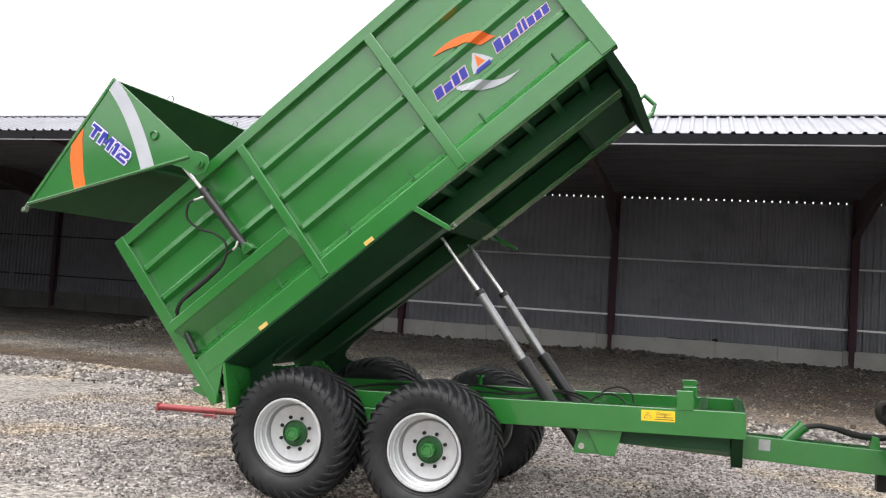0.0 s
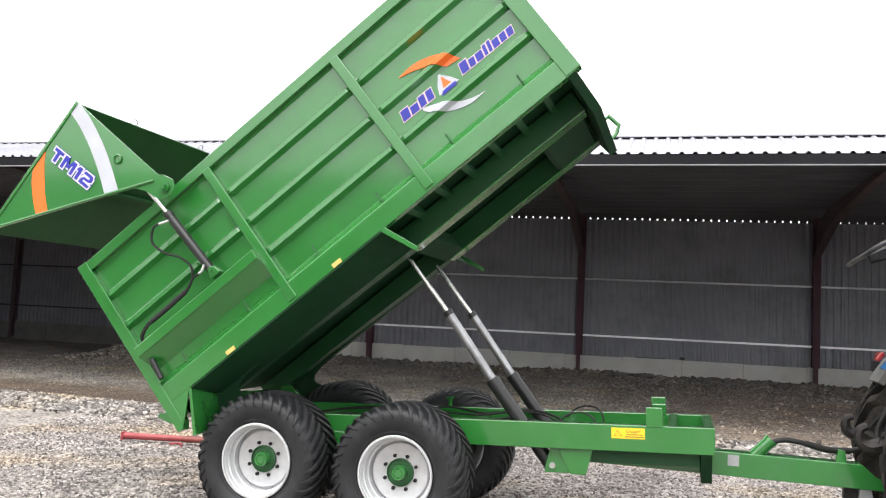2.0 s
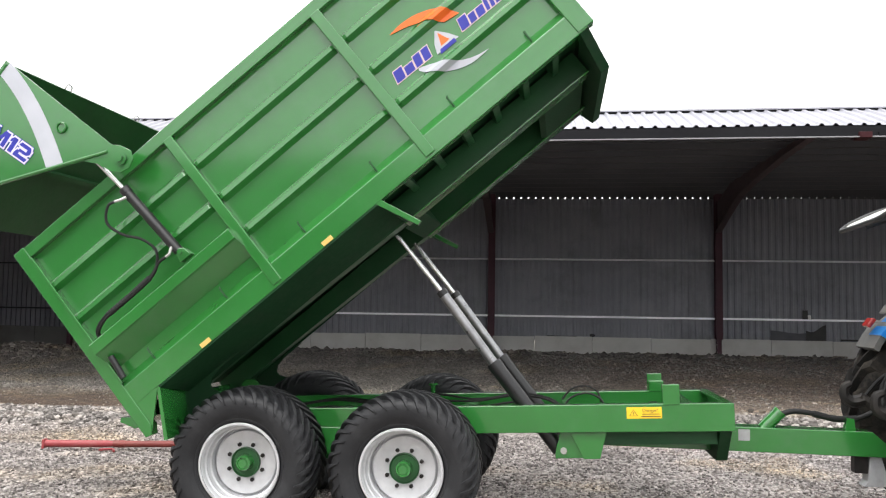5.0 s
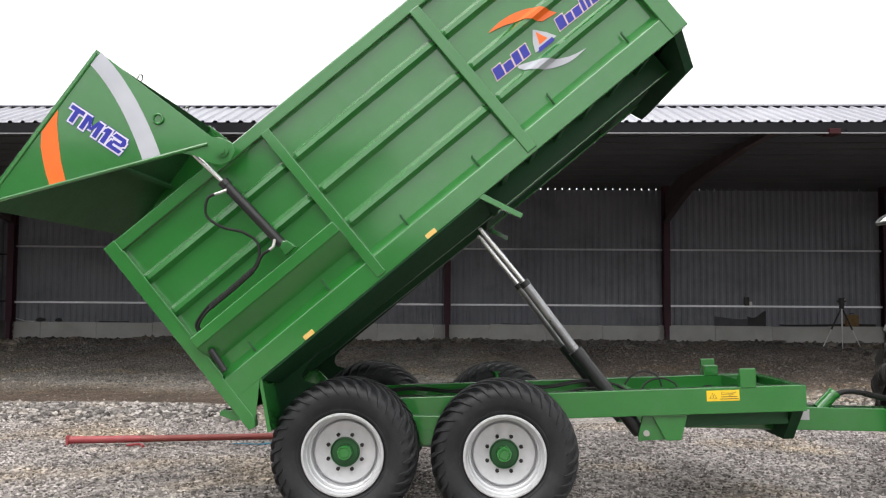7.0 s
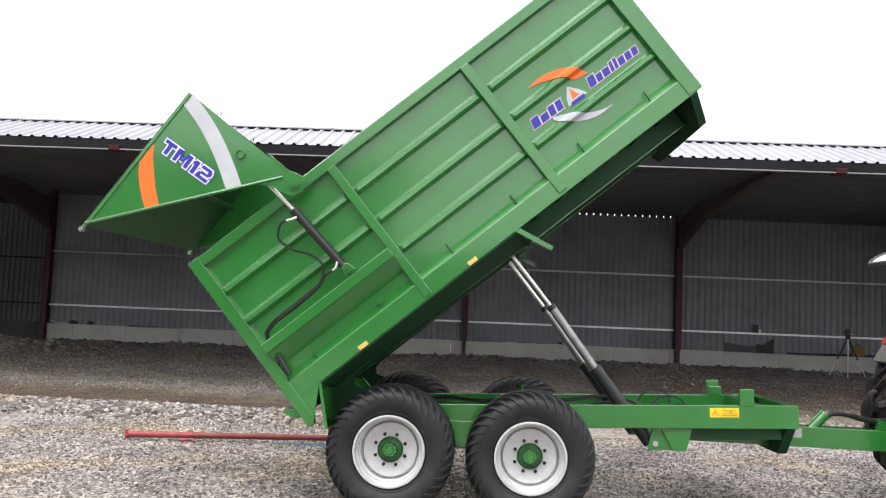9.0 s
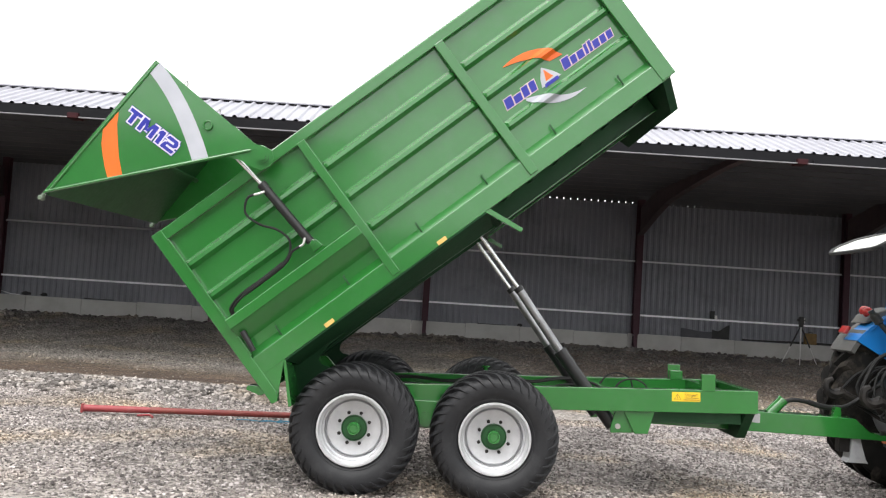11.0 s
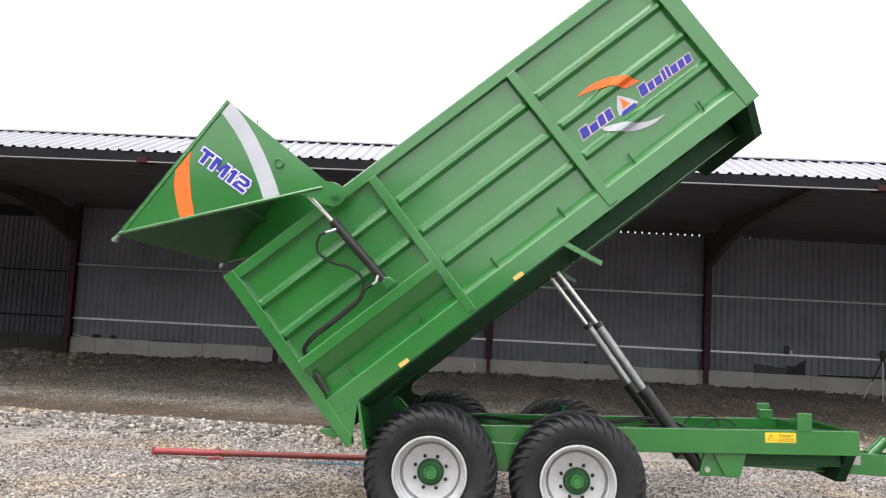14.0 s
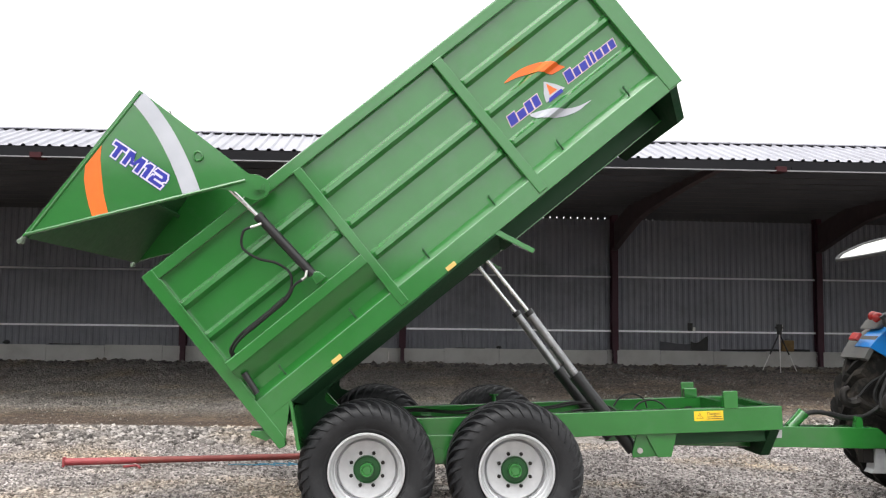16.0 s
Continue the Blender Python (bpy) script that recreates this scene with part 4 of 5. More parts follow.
STROKES = {
    "T": (0.92, [((0, 0.74), (0.92, 0.74), (0.92, 1), (0, 1)), ((0.32, 0), (0.61, 0), (0.61, 0.74), (0.32, 0.74))]),
    "M": (1.20, [((0, 0), (0.28, 0), (0.28, 1), (0, 1)), ((0.92, 0), (1.20, 0), (1.20, 1), (0.92, 1)), ((0.48, 0.26), (0.66, 0.26), (0.40, 1), (0.12, 1)), ((0.54, 0.26), (0.72, 0.26), (1.08, 1), (0.80, 1))]),
    "1": (0.44, [((0.15, 0), (0.44, 0), (0.44, 1), (0.15, 1)), ((0, 0.62), (0.15, 0.66), (0.15, 1), (0, 0.82))]),
    "2": (0.98, [((0.02, 0.76), (0.98, 0.76), (0.84, 1), (0.14, 1)), ((0.69, 0.52), (0.98, 0.56), (0.98, 0.76), (0.69, 0.76)), ((0.22, 0.38), (0.80, 0.40), (0.98, 0.58), (0.20, 0.58)), ((0, 0.20), (0.29, 0.20), (0.29, 0.42), (0.10, 0.50)), ((0, 0), (0.92, 0), (0.98, 0.24), (0, 0.24))]),
}


def lettering(name, word, origin, along, up, width, height, y, parent, label):
    """A word of bold leaning strokes in three layers of vinyl on the near side; origin, along and up in (u, v)."""
    o, a, b = Vector(origin), Vector(along).normalized(), Vector(up).normalized()
    total = sum(STROKES[c][0] for c in word) + 0.15 * (len(word) - 1)
    k = width / total
    x = 0.0
    for n, c in enumerate(word):
        wide, strokes = STROKES[c]
        for layer, (grow, material) in enumerate(((0.0150, BLUEV), (0.0115, PALEV), (0.0, BLUEV))):
            bm = new_bm()
            for i, quad in enumerate(strokes):
                cx, cz = sum(q[0] for q in quad) / 4, sum(q[1] for q in quad) / 4
                vs = []
                for qx, qz in quad:
                    px = (x + qx) * k + math.copysign(grow, qx - cx)
                    pz = qz * height + math.copysign(grow, qz - cz)
                    q = o + a * (px + 0.16 * pz) + b * pz
                    vs.append(bm.verts.new((q.x, -(y + 0.0022 * layer + 0.00045 * n + 0.00008 * i), q.y)))
                bm.faces.new(vs)
            part(("letter_backing", "letter_outline", "letter")[layer], bm, material, parent, ("", "", label)[layer])
        x += wide + 0.15


lettering("model_mark", "TM12", (0.414, 2.592), (0.143, -0.469), (0.123, 0.060), 0.495, 0.117, GY + 0.003, tailgate, "blue vinyl letter with pale outline")

# maker's mark on the front side panel: two sweeps and two lines of blocks
def resample(one, two, n=12):
    """Two edges of a band, each made smooth, as one closed outline."""
    a = [(p.x, p.y) for p in curve_pts([(x, z, 0) for x, z in one], n)]
    b = [(p.x, p.y) for p in curve_pts([(x, z, 0) for x, z in two], n)]
    return a + b[::-1]


def draped(name, pts, material, parent, label, s, lift=0.009):
    """A thin band laid over the ribs of the side sheet; pts run down one edge and back up the other."""
    def surf(v):
        h = 0.0
        for r in RIBS:
            if r - 0.045 < v < r + 0.062:
                h = max(h, min(0.048, (v - r + 0.045) * 0.058 / 0.035 - 0.01, (r + 0.062 - v) * 0.055 / 0.040 - 0.01))
        return SKIN + h + lift
    bm = new_bm()
    k = len(pts) // 2
    grid = []
    for i in range(k):
        (u0, v0), (u1, v1) = pts[i], pts[-1 - i]
        grid.append([bm.verts.new((u0 + (u1 - u0) * t / 30, s * surf(v0 + (v1 - v0) * t / 30), v0 + (v1 - v0) * t / 30)) for t in range(31)])
    for a, b in zip(grid, grid[1:]):
        for t in range(30):
            bm.faces.new((a[t], a[t + 1], b[t + 1], b[t]))
    return part(name, bm, material, parent, label, BODY)


for s in (-1, 1):
    up_o = resample([(3.213, 1.143), (3.31, 1.152), (3.411, 1.142), (3.50, 1.115), (3.576, 1.077), (3.64, 1.01), (3.693, 0.932)], [(3.213, 1.139), (3.30, 1.118), (3.36, 1.098), (3.44, 1.062), (3.50, 1.018), (3.535, 0.985), (3.567, 0.951)])
    draped("orange_sweep", up_o, ORANGE, trailer, "orange vinyl sweep", s)
    up_w = resample([(3.215, 0.812), (3.30, 0.778), (3.367, 0.742), (3.43, 0.690), (3.52, 0.635), (3.60, 0.605), (3.684, 0.589)], [(3.205, 0.795), (3.25, 0.735), (3.299, 0.696), (3.37, 0.650), (3.445, 0.612), (3.55, 0.585), (3.684, 0.586)])
    draped("white_sweep", up_w, WHITEV, trailer, "white vinyl sweep", s)
    y = SKIN + 0.006
    slanted_blocks("maker_mark", (3.03, 0.824), (1, -0.02), (0, 1), (0.075, 0.075, 0.06, 0.06), 0.088, 0.014, y, trailer, BODY, s, 0.25, (1.0, 0.74, 1.0, 1.0))
    slanted_blocks("maker_mark", (3.625, 0.812), (1, -0.015), (0, 1), (0.07, 0.055, 0.065, 0.03, 0.03, 0.06, 0.055, 0.055), 0.092, 0.013, y, trailer, BODY, s, 0.25, (1.0, 0.74, 0.74, 0.95, 1.0, 0.74, 0.74, 0.74))
    flat_decal("maker_badge", [(3.38, 0.80), (3.41, 0.87), (3.47, 0.945), (3.48, 0.945), (3.54, 0.87), (3.58, 0.80)], y, WHITEV, trailer, "white badge with orange peak", BODY, s)
    flat_decal("maker_badge_peak", [(3.44, 0.83), (3.455, 0.86), (3.478, 0.92), (3.482, 0.92), (3.505, 0.86), (3.52, 0.83)], y + 0.0015, ORANGE, trailer, "", BODY, s)
    flat_decal("maker_badge_base", [(3.40, 0.785), (3.41, 0.80), (3.42, 0.815), (3.55, 0.815), (3.55, 0.80), (3.55, 0.785)], y + 0.0015, BLUEV, trailer, "", BODY, s)

# tailgate cylinders and their hoses
for s in (-1, 1):
    y = s * 1.275
    cyl = part("tailgate_cylinder", tube(new_bm(), [(1.045, y, 0.885), (1.0, y, 1.50)], 0.037, 16), BLACK, trailer, "black hydraulic cylinder", BODY, True)
    bm = tube(new_bm(), [(1.0, y, 1.49), (0.955, y, 1.86)], 0.017, 12)
    part("cylinder_rod", bm, CHROME, cyl, "chromed rod", None, True)
    part("cylinder_gland", tube(new_bm(), [(1.003, y, 1.47), (0.999, y, 1.515)], 0.041, 16), BLACK, cyl, "", None, True)
    bm = prism(new_bm(), [(1.015, 0.80), (1.115, 0.80), (1.10, 0.868), (1.065, 0.893), (1.03, 0.87)], y - 0.04, y + 0.04, 0.006)
    disc(bm, (1.062, y - 0.05, 0.855), (0, -1, 0), 0.018, 0.02, 8)
    disc(bm, (1.062, y + 0.05, 0.855), (0, 1, 0), 0.018, 0.02, 8)
    part("cylinder_bracket", bm, GREEN, cyl, "green mounting lug")
    part("hose_fitting", tube(new_bm(), [(0.985, y + 0.03 * s, 1.44), (0.93, y + 0.04 * s, 1.455), (0.90, y + 0.04 * s, 1.470)], 0.011, 8), STEEL, cyl, "bright hose fitting")
    part("hose_fitting", tube(new_bm(), [(1.03, y + 0.03 * s, 0.935), (0.99, y + 0.04 * s, 0.90), (0.955, y + 0.04 * s, 0.90)], 0.011, 8), STEEL, cyl, "bright hose fitting")
    h1 = [(0.905, y + 0.04 * s, 1.47), (0.835, y + 0.04 * s, 1.475), (0.755, y + 0.03 * s, 1.385), (0.795, y + 0.02 * s, 1.245), (0.885, y + 0.01 * s, 1.125), (0.910, y, 0.99), (0.80, y, 0.885), (0.57, y, 0.872), (0.34, y, 0.872), (0.20, y - 0.03 * s, 0.84), (0.165, y - 0.05 * s, 0.78)]
    part("hydraulic_hose", tube(new_bm(), curve_pts(h1, 6), 0.0105, 8), HOSE, trailer, "black hydraulic hose", BODY, True)
    h2 = [(0.955, y + 0.04 * s, 0.90), (0.88, y + 0.03 * s, 0.905), (0.78, y + 0.02 * s, 0.862), (0.57, y + 0.02 * s, 0.850), (0.34, y + 0.02 * s, 0.848), (0.21, y - 0.02 * s, 0.82), (0.18, y - 0.05 * s, 0.77)]
    part("hydraulic_hose", tube(new_bm(), curve_pts(h2, 6), 0.0105, 8), HOSE, trailer, "black hydraulic hose", BODY, True)
    wrap = curve_pts([(0.76, y + 0.01 * s, 0.868), (0.57, y + 0.01 * s, 0.861), (0.36, y + 0.01 * s, 0.860)], 26)
    part("hose_wrap", tube(new_bm(), wrap, [0.024 if i % 3 else 0.019 for i in range(len(wrap))], 8), HOSE, trailer, "spiral black hose wrap", BODY)

# ---- chassis ----
CH = Matrix.Translation((1.0, 0, 0.944)) @ Matrix.Rotation(radians(-2.35), 4, "Y")
for s in (-1, 1):
    part("chassis_rail", beam(new_bm(), sided([(0.59, 0.0), (0.59, -0.205), (0.49, -0.205), (0.49, 0.0)], s), -2.15, 1.965, 0.006), GREEN, trailer, "green box-section chassis rail", CH)
    bm = box(new_bm(), 1.455, 1.58, min(s * 0.548, s * 0.597), max(s * 0.548, s * 0.597), -0.01, 0.142, 0.006)
    box(bm, 1.462, 1.588, min(s * 0.483, s * 0.546), max(s * 0.483, s * 0.546), -0.01, 0.086, 0.008)
    part("body_rest", bm, GREEN, trailer, "", CH)
    part("ram_gusset", prism(new_bm(), [(0.765, -0.20), (1.045, -0.20), (0.985, -0.405), (0.865, -0.405)], s * 0.56, s * 0.54, 0.004), GREEN, trailer, "", CH)
    bm = prism(new_bm(), [(0.70, -0.20), (0.86, -0.20), (0.93, -0.40), (0.655, -0.405), (0.655, -0.36)], s * 0.53, s * 0.50, 0.004)
    part("ram_bracket", bm, GREEN, trailer, "", CH)
    part("ram_pin", disc(new_bm(), (0.718, s * 0.53, -0.345), (0, s, 0), 0.024, 0.02, 12), STEEL, trailer, "zinc pin head", CH, True)
    part("hinge_bracket", prism(new_bm(), [(-2.2, -0.16), (-1.9, -0.2), (-1.9, 0.02), (-2.03, 0.16), (-2.12, 0.16), (-2.2, 0.05)], s * 0.46, s * 0.40, 0.006), GREEN, trailer, "", CH)
    part("rail_stud", tube(new_bm(), [(-0.42, s * 0.54, 0.0), (-0.42, s * 0.54, 0.07), (-0.42, s * 0.54, 0.075), (-0.42, s * 0.54, 0.09)], [0.022, 0.022, 0.045, 0.045], 10), GREEN, trailer, "", CH)
for x0, x1, z0, z1, y in ((1.935, 1.963, -0.20, -0.016, 0.49), (1.615, 1.640, -0.19, -0.015, 0.49), (0.72, 0.78, -0.20, -0.08, 0.49), (-0.1, 0.0, -0.19, -0.06, 0.49), (-1.15, -1.05, -0.19, -0.06, 0.49), (-2.1, -2.0, -0.15, -0.03, 0.49)):
    part("cross_member", box(new_bm(), x0, x1, -y, y, z0, z1, 0.004), GREEN, trailer, "", CH)
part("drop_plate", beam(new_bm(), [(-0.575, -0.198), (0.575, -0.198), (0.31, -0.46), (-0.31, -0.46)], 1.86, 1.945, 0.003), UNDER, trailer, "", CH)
for x0, x1 in ((1.61, 1.685), (1.885, 1.963)):
    part("top_flange", box(new_bm(), x0, x1, -0.49, 0.49, -0.014, -0.001, 0.003), GREEN, trailer, "", CH)
# Thin black plate on the rail face paints the dark hollow of a slot.
slot = prism(new_bm(), [(1.455, -0.100), (1.463, -0.090), (1.522, -0.090), (1.53, -0.100), (1.53, -0.115), (1.522, -0.124), (1.463, -0.124), (1.455, -0.115)], 0.488, 0.4905)
part("rail_slot_plate", slot, BLACK, trailer, "black plate painted as a slot's dark hollow", CH)
part("chassis_box", box(new_bm(), 1.02, 1.855, -0.47, 0.47, -0.315, -0.21, 0.004), SHADEGREEN, trailer, "", CH)
bar_m = Matrix.Translation((3.0, 0, 0.70)) @ Matrix.Rotation(radians(0.6), 4, "Y")
part("drawbar", prism(new_bm(), [(-1.1, 0.095), (1.08, 0.095), (1.22, -0.03), (1.33, -0.045), (1.42, -0.045), (1.42, -0.095), (-1.1, -0.095)], -0.10, 0.10, 0.006), GREEN, trailer, "long green drawbar", bar_m)
part("front_label", prism(new_bm(), [(0.085, 0.077), (0.172, 0.077), (0.172, -0.010), (0.085, -0.010)], -0.1025, -0.10), GREYJACK, trailer, "small pale maker's plate", bar_m)
part("towing_eye", lathe(new_bm(), [(0.03, -0.03), (0.03, 0.03), (0.075, 0.03), (0.075, -0.03)], 24), OILY, trailer, "worn iron towing eye", Matrix.Translation((4.46, 0, 0.635)) @ Matrix.Rotation(radians(90), 4, "X"))
bm = tube(new_bm(), [(3.29, 0, 0.77), (3.415, 0, 0.90)], 0.052, 14)
tube(bm, [(3.405, 0, 0.89), (3.425, 0, 0.912)], 0.057, 14)
part("hose_socket", bm, GREEN, trailer, "", None, True)
part("drawbar_lug", prism(new_bm(), [(3.90, 0.78), (3.98, 0.78), (3.97, 0.87), (3.92, 0.88)], -0.03, 0.03, 0.003), GREEN, trailer)
bm = prism(new_bm(), [(4.07, 0.60), (4.15, 0.60), (4.20, 0.40), (4.235, 0.365), (4.02, 0.365), (4.055, 0.40)], -0.07, 0.07, 0.005)
part("parking_jack_foot", bm, GREYJACK, trailer, "grey steel parking foot under the drawbar")
part("jack_leg", box(new_bm(), 3.96, 4.06, -0.05, 0.05, 0.46, 0.61, 0.005), OILY, trailer)
# warning label on the chassis rail
lab = part("warning_label", box(new_bm(), 1.19, 1.445, -0.5925, -0.5905, -0.105, -0.022, 0.0008), YELLOW, trailer, "yellow danger label", CH)
bm = prism(new_bm(), [(1.208, -0.086), (1.272, -0.086), (1.24, -0.037)], -0.5940, -0.5930)
part("warning_triangle", bm, INK, lab)
bm = prism(new_bm(), [(1.2145, -0.083), (1.2655, -0.083), (1.24, -0.043)], -0.5948, -0.5940)
part("warning_triangle_field", bm, YELLOW, lab)
bm = box(new_bm(), 1.2375, 1.2425, -0.5956, -0.5949, -0.070, -0.055)
box(bm, 1.2375, 1.2425, -0.5956, -0.5949, -0.078, -0.073)
part("warning_mark", bm, INK, lab)
for x0, x1, z0, z1 in ((1.303, 1.428, -0.0755, -0.0705), (1.293, 1.437, -0.0925, -0.0870)):
    part("print_bar", box(new_bm(), x0, x1, -0.5940, -0.5930, z0, z1), INK, lab)
txt = bpy.data.curves.new("danger_text", "FONT")
txt.body, txt.size, txt.align_x = "Danger!", 0.036, "CENTER"
tmp = bpy.data.objects.new("danger_text", txt)
scene.collection.objects.link(tmp)
bpy.context.view_layer.update()
tme = bpy.data.meshes.new_from_object(tmp)
bpy.data.objects.remove(tmp)
tme.materials.append(INK)
word = new("danger_word", tme)
word.parent = lab
word.matrix_basis = Matrix.Translation((1.362, -0.5938, -0.058)) @ Matrix.Rotation(radians(90), 4, "X")
# hoses lying along the chassis
for k, (y, z) in enumerate(((0.30, -0.06), (-0.2, -0.08), (0.05, -0.05))):
    p = [(-1.6, y, z), (-1.2, y + 0.10, z + 0.04), (-0.8, y - 0.06, z + 0.02), (-0.4, y + 0.05, z + 0.07 - 0.02 * k), (0.0, y - 0.04, z + 0.03), (0.35, y + 0.08, z + 0.06), (0.62, y + 0.02, z + 0.02), (0.75, y, -0.15)]
    part("hydraulic_hose", tube(new_bm(), curve_pts(p, 6), 0.011, 6), HOSE, trailer, "black hydraulic hose", CH, True)
for y in (-0.30, 0.36):
    p = [(0.72, y, -0.05), (0.80, y + 0.03, 0.03), (0.92, y + 0.05, 0.055), (1.02, y + 0.02, 0.01), (1.05, y, -0.08)]
    part("ram_feed_hose", tube(new_bm(), curve_pts(p, 6), 0.009, 6), HOSE, trailer, "thin black hose loop", CH, True)

# lifting rams
for s in (-1, 1):
    y = s * 0.43
    foot, j1, j2, top = Vector((1.70, y, 0.62)), Vector((1.195, y, 1.258)), Vector((0.775, y, 1.812)), Vector((0.405, y, 2.262))
    ram = part("lifting_ram", tube(new_bm(), [foot, j1], 0.058, 18), BLACK, trailer, "black ram barrel", None, True)
    d = (j1 - foot).normalized()
    part("ram_collar", tube(new_bm(), [j1 - d * 0.05, j1 + d * 0.015], 0.061, 18), BLACK, ram, "", None, True)
    part("ram_stage", tube(new_bm(), [j1, j2], 0.039, 18), STAGE, ram, "grey ram stage", None, True)
    part("ram_stage_collar", tube(new_bm(), [j2 - d * 0.035, j2 + d * 0.012], 0.043, 18), BLACK, ram, "", None, True)
    part("ram_rod", tube(new_bm(), [j2, top], 0.0185, 14), CHROME, ram, "chromed ram rod", None, True)

# ---- running gear and wheels ----
for x in (-0.593, 0.594):
    part("axle", box(new_bm(), x - 0.05, x + 0.05, -0.80, 0.80, 0.475, 0.575, 0.006), GREEN, trailer, "green square axle")
    for s in (-1, 1):
        part("brake_drum", tube(new_bm(), [(x, s * 0.62, 0.528), (x, s * 0.80, 0.528)], 0.20, 24), OILY, trailer, "dark brake drum", None, True)
for s in (-1, 1):
    bm = prism(new_bm(), [(-0.68, 0.58), (-0.52, 0.60), (-0.15, 0.70), (0.15, 0.70), (0.52, 0.60), (0.68, 0.58), (0.68, 0.50), (0.50, 0.50), (0.16, 0.55), (-0.16, 0.55), (-0.50, 0.50), (-0.68, 0.50)], s * 0.60, s * 0.50, 0.006)
    part("bogie_beam", bm, GREEN, trailer, "green bogie beam")
    part("bogie_hanger", prism(new_bm(), [(-0.16, 0.76), (0.16, 0.76), (0.09, 0.52), (-0.09, 0.52)], s * 0.64, s * 0.60, 0.005), GREEN, trailer)
    part("bogie_pivot", disc(new_bm(), (0, s * 0.64, 0.60), (0, s, 0), 0.06, 0.04, 18), GREEN, trailer, "", None, True)


def trailer_wheel(parent, m):
    """A wide flotation tyre on a dished silver rim with a green hub; the outer side looks along -y."""
    prof = [(0.300, -0.205), (0.318, -0.224), (0.330, -0.232), (0.336, -0.2315), (0.342, -0.240), (0.385, -0.258), (0.43, -0.266), (0.465, -0.262), (0.49, -0.248), (0.504, -0.228), (0.511, -0.195), (0.516, -0.12), (0.518, 0.0)]
    prof = prof + [(r, -y) for r, y in prof[-2::-1]]
    bm = lathe(new_bm(), prof, 84)
    wheel = part("wheel", bm, RUBBER, parent, "wide black flotation tyre with bar tread", m, True)
    for side in (-1, 1):
        bm = new_bm()
        ring = []
        # across the tread, over the shoulder and down the side wall: sideways, foot and top radius, turn, half width
        for yy, r0, r1, aa, half in ((0.010, 0.515, 0.547, 0.27, 0.040), (0.090, 0.515, 0.547, 0.165, 0.042), (0.180, 0.508, 0.543, 0.05, 0.043), (0.228, 0.492, 0.528, -0.015, 0.041), (0.252, 0.472, 0.502, -0.055, 0.036), (0.266, 0.450, 0.470, -0.090, 0.028), (0.2685, 0.438, 0.446, -0.115, 0.018)):
            if yy > 0.24:
                yo = yy + 0.007
                pts = ((r0, yy - 0.012, -half), (r1, yo, -half * 0.70), (r1, yo, half * 0.70), (r0, yy - 0.012, half))
            else:
                pts = ((r0, yy, -half), (r1, yy, -half * 0.76), (r1, yy, half * 0.76), (r0, yy, half))
            ring.append([bm.verts.new((r * math.cos(aa + da), side * q, r * math.sin(aa + da))) for r, q, da in pts])
        for p, q in zip(ring, ring[1:]):
            for i in range(3):
                bm.faces.new((p[i], p[i + 1], q[i + 1], q[i]))
        bm.faces.new(ring[0])
        bm.faces.new(ring[-1][::-1])
        off = 0.5 if side > 0 else 0.0
        bar = part("tread_bar", bm, RUBBER, wheel, "", Matrix.Rotation(2 * math.pi * off / 36, 4, "Y"))
        for k in range(1, 36):
            share(bar, "tread_bar", wheel, Matrix.Rotation(2 * math.pi * (k + off) / 36, 4, "Y"))
    rim = [(0.288, -0.236), (0.300, -0.236), (0.305, -0.230), (0.305, -0.222), (0.296, -0.214), (0.288, -0.206), (0.282, -0.180), (0.279, -0.172), (0.270, -0.166), (0.268, -0.128), (0.262, -0.116), (0.252, -0.112), (0.249, -0.084), (0.246, -0.050), (0.238, -0.050), (0.234, -0.076), (0.226, -0.084), (0.19, -0.078), (0.12, -0.074), (0.10, -0.074), (0.10, -0.05), (0.22, -0.035), (0.28, 0.0), (0.29, 0.20), (0.30, 0.20), (0.296, -0.19)]
    part("rim", lathe(new_bm(), rim, 64), SILVER, wheel, "dished silver-grey rim", None, True)
    for k in range(8):
        a = 2 * math.pi * (k + 0.5) / 8
        bm = disc(new_bm(), (0.136 * math.cos(a), -0.072, 0.136 * math.sin(a)), (0, -1, 0), 0.0155, 0.020, 6)
        disc(bm, (0.136 * math.cos(a), -0.092, 0.136 * math.sin(a)), (0, -1, 0), 0.008, 0.012, 8)
        part("wheel_nut", bm, OILY, wheel, "dark wheel nut")
    hub = lathe(new_bm(), [(0.060, -0.086), (0.096, -0.086), (0.104, -0.098), (0.109, -0.096), (0.111, -0.068), (0.111, -0.03), (0.050, -0.03)], 32)
    hub = part("hub", hub, HUBGREEN, wheel, "dull dark green wheel hub", None, True)
    cap = lathe(new_bm(), [(0.001, -0.146), (0.030, -0.147), (0.033, -0.143), (0.037, -0.143), (0.041, -0.150), (0.051, -0.149), (0.056, -0.142), (0.058, -0.110), (0.064, -0.084), (0.001, -0.08)], 32, False)
    part("hub_cap", cap, GREEN, hub, "green hub cap", None, True)
    return wheel


for x in (-0.593, 0.594):
    for s in (-1, 1):
        m = Matrix.Translation((x, s * 0.88, 0.531)) @ Matrix.Rotation(radians(0 if s < 0 else 180), 4, "Z") @ Matrix.Rotation(radians(0 if s < 0 else 25 * x + 40), 4, "Y")
        trailer_wheel(trailer, m)

# ---- the tractor coupled in front ----
tractor = thing("tractor", "blue farm tractor with muddy tyres and raised rear window", "tractor", at=pose(0.20, 0.24, 0, 0, 0, -3))
AX, AZ, RW = 4.93, 0.86, 0.87


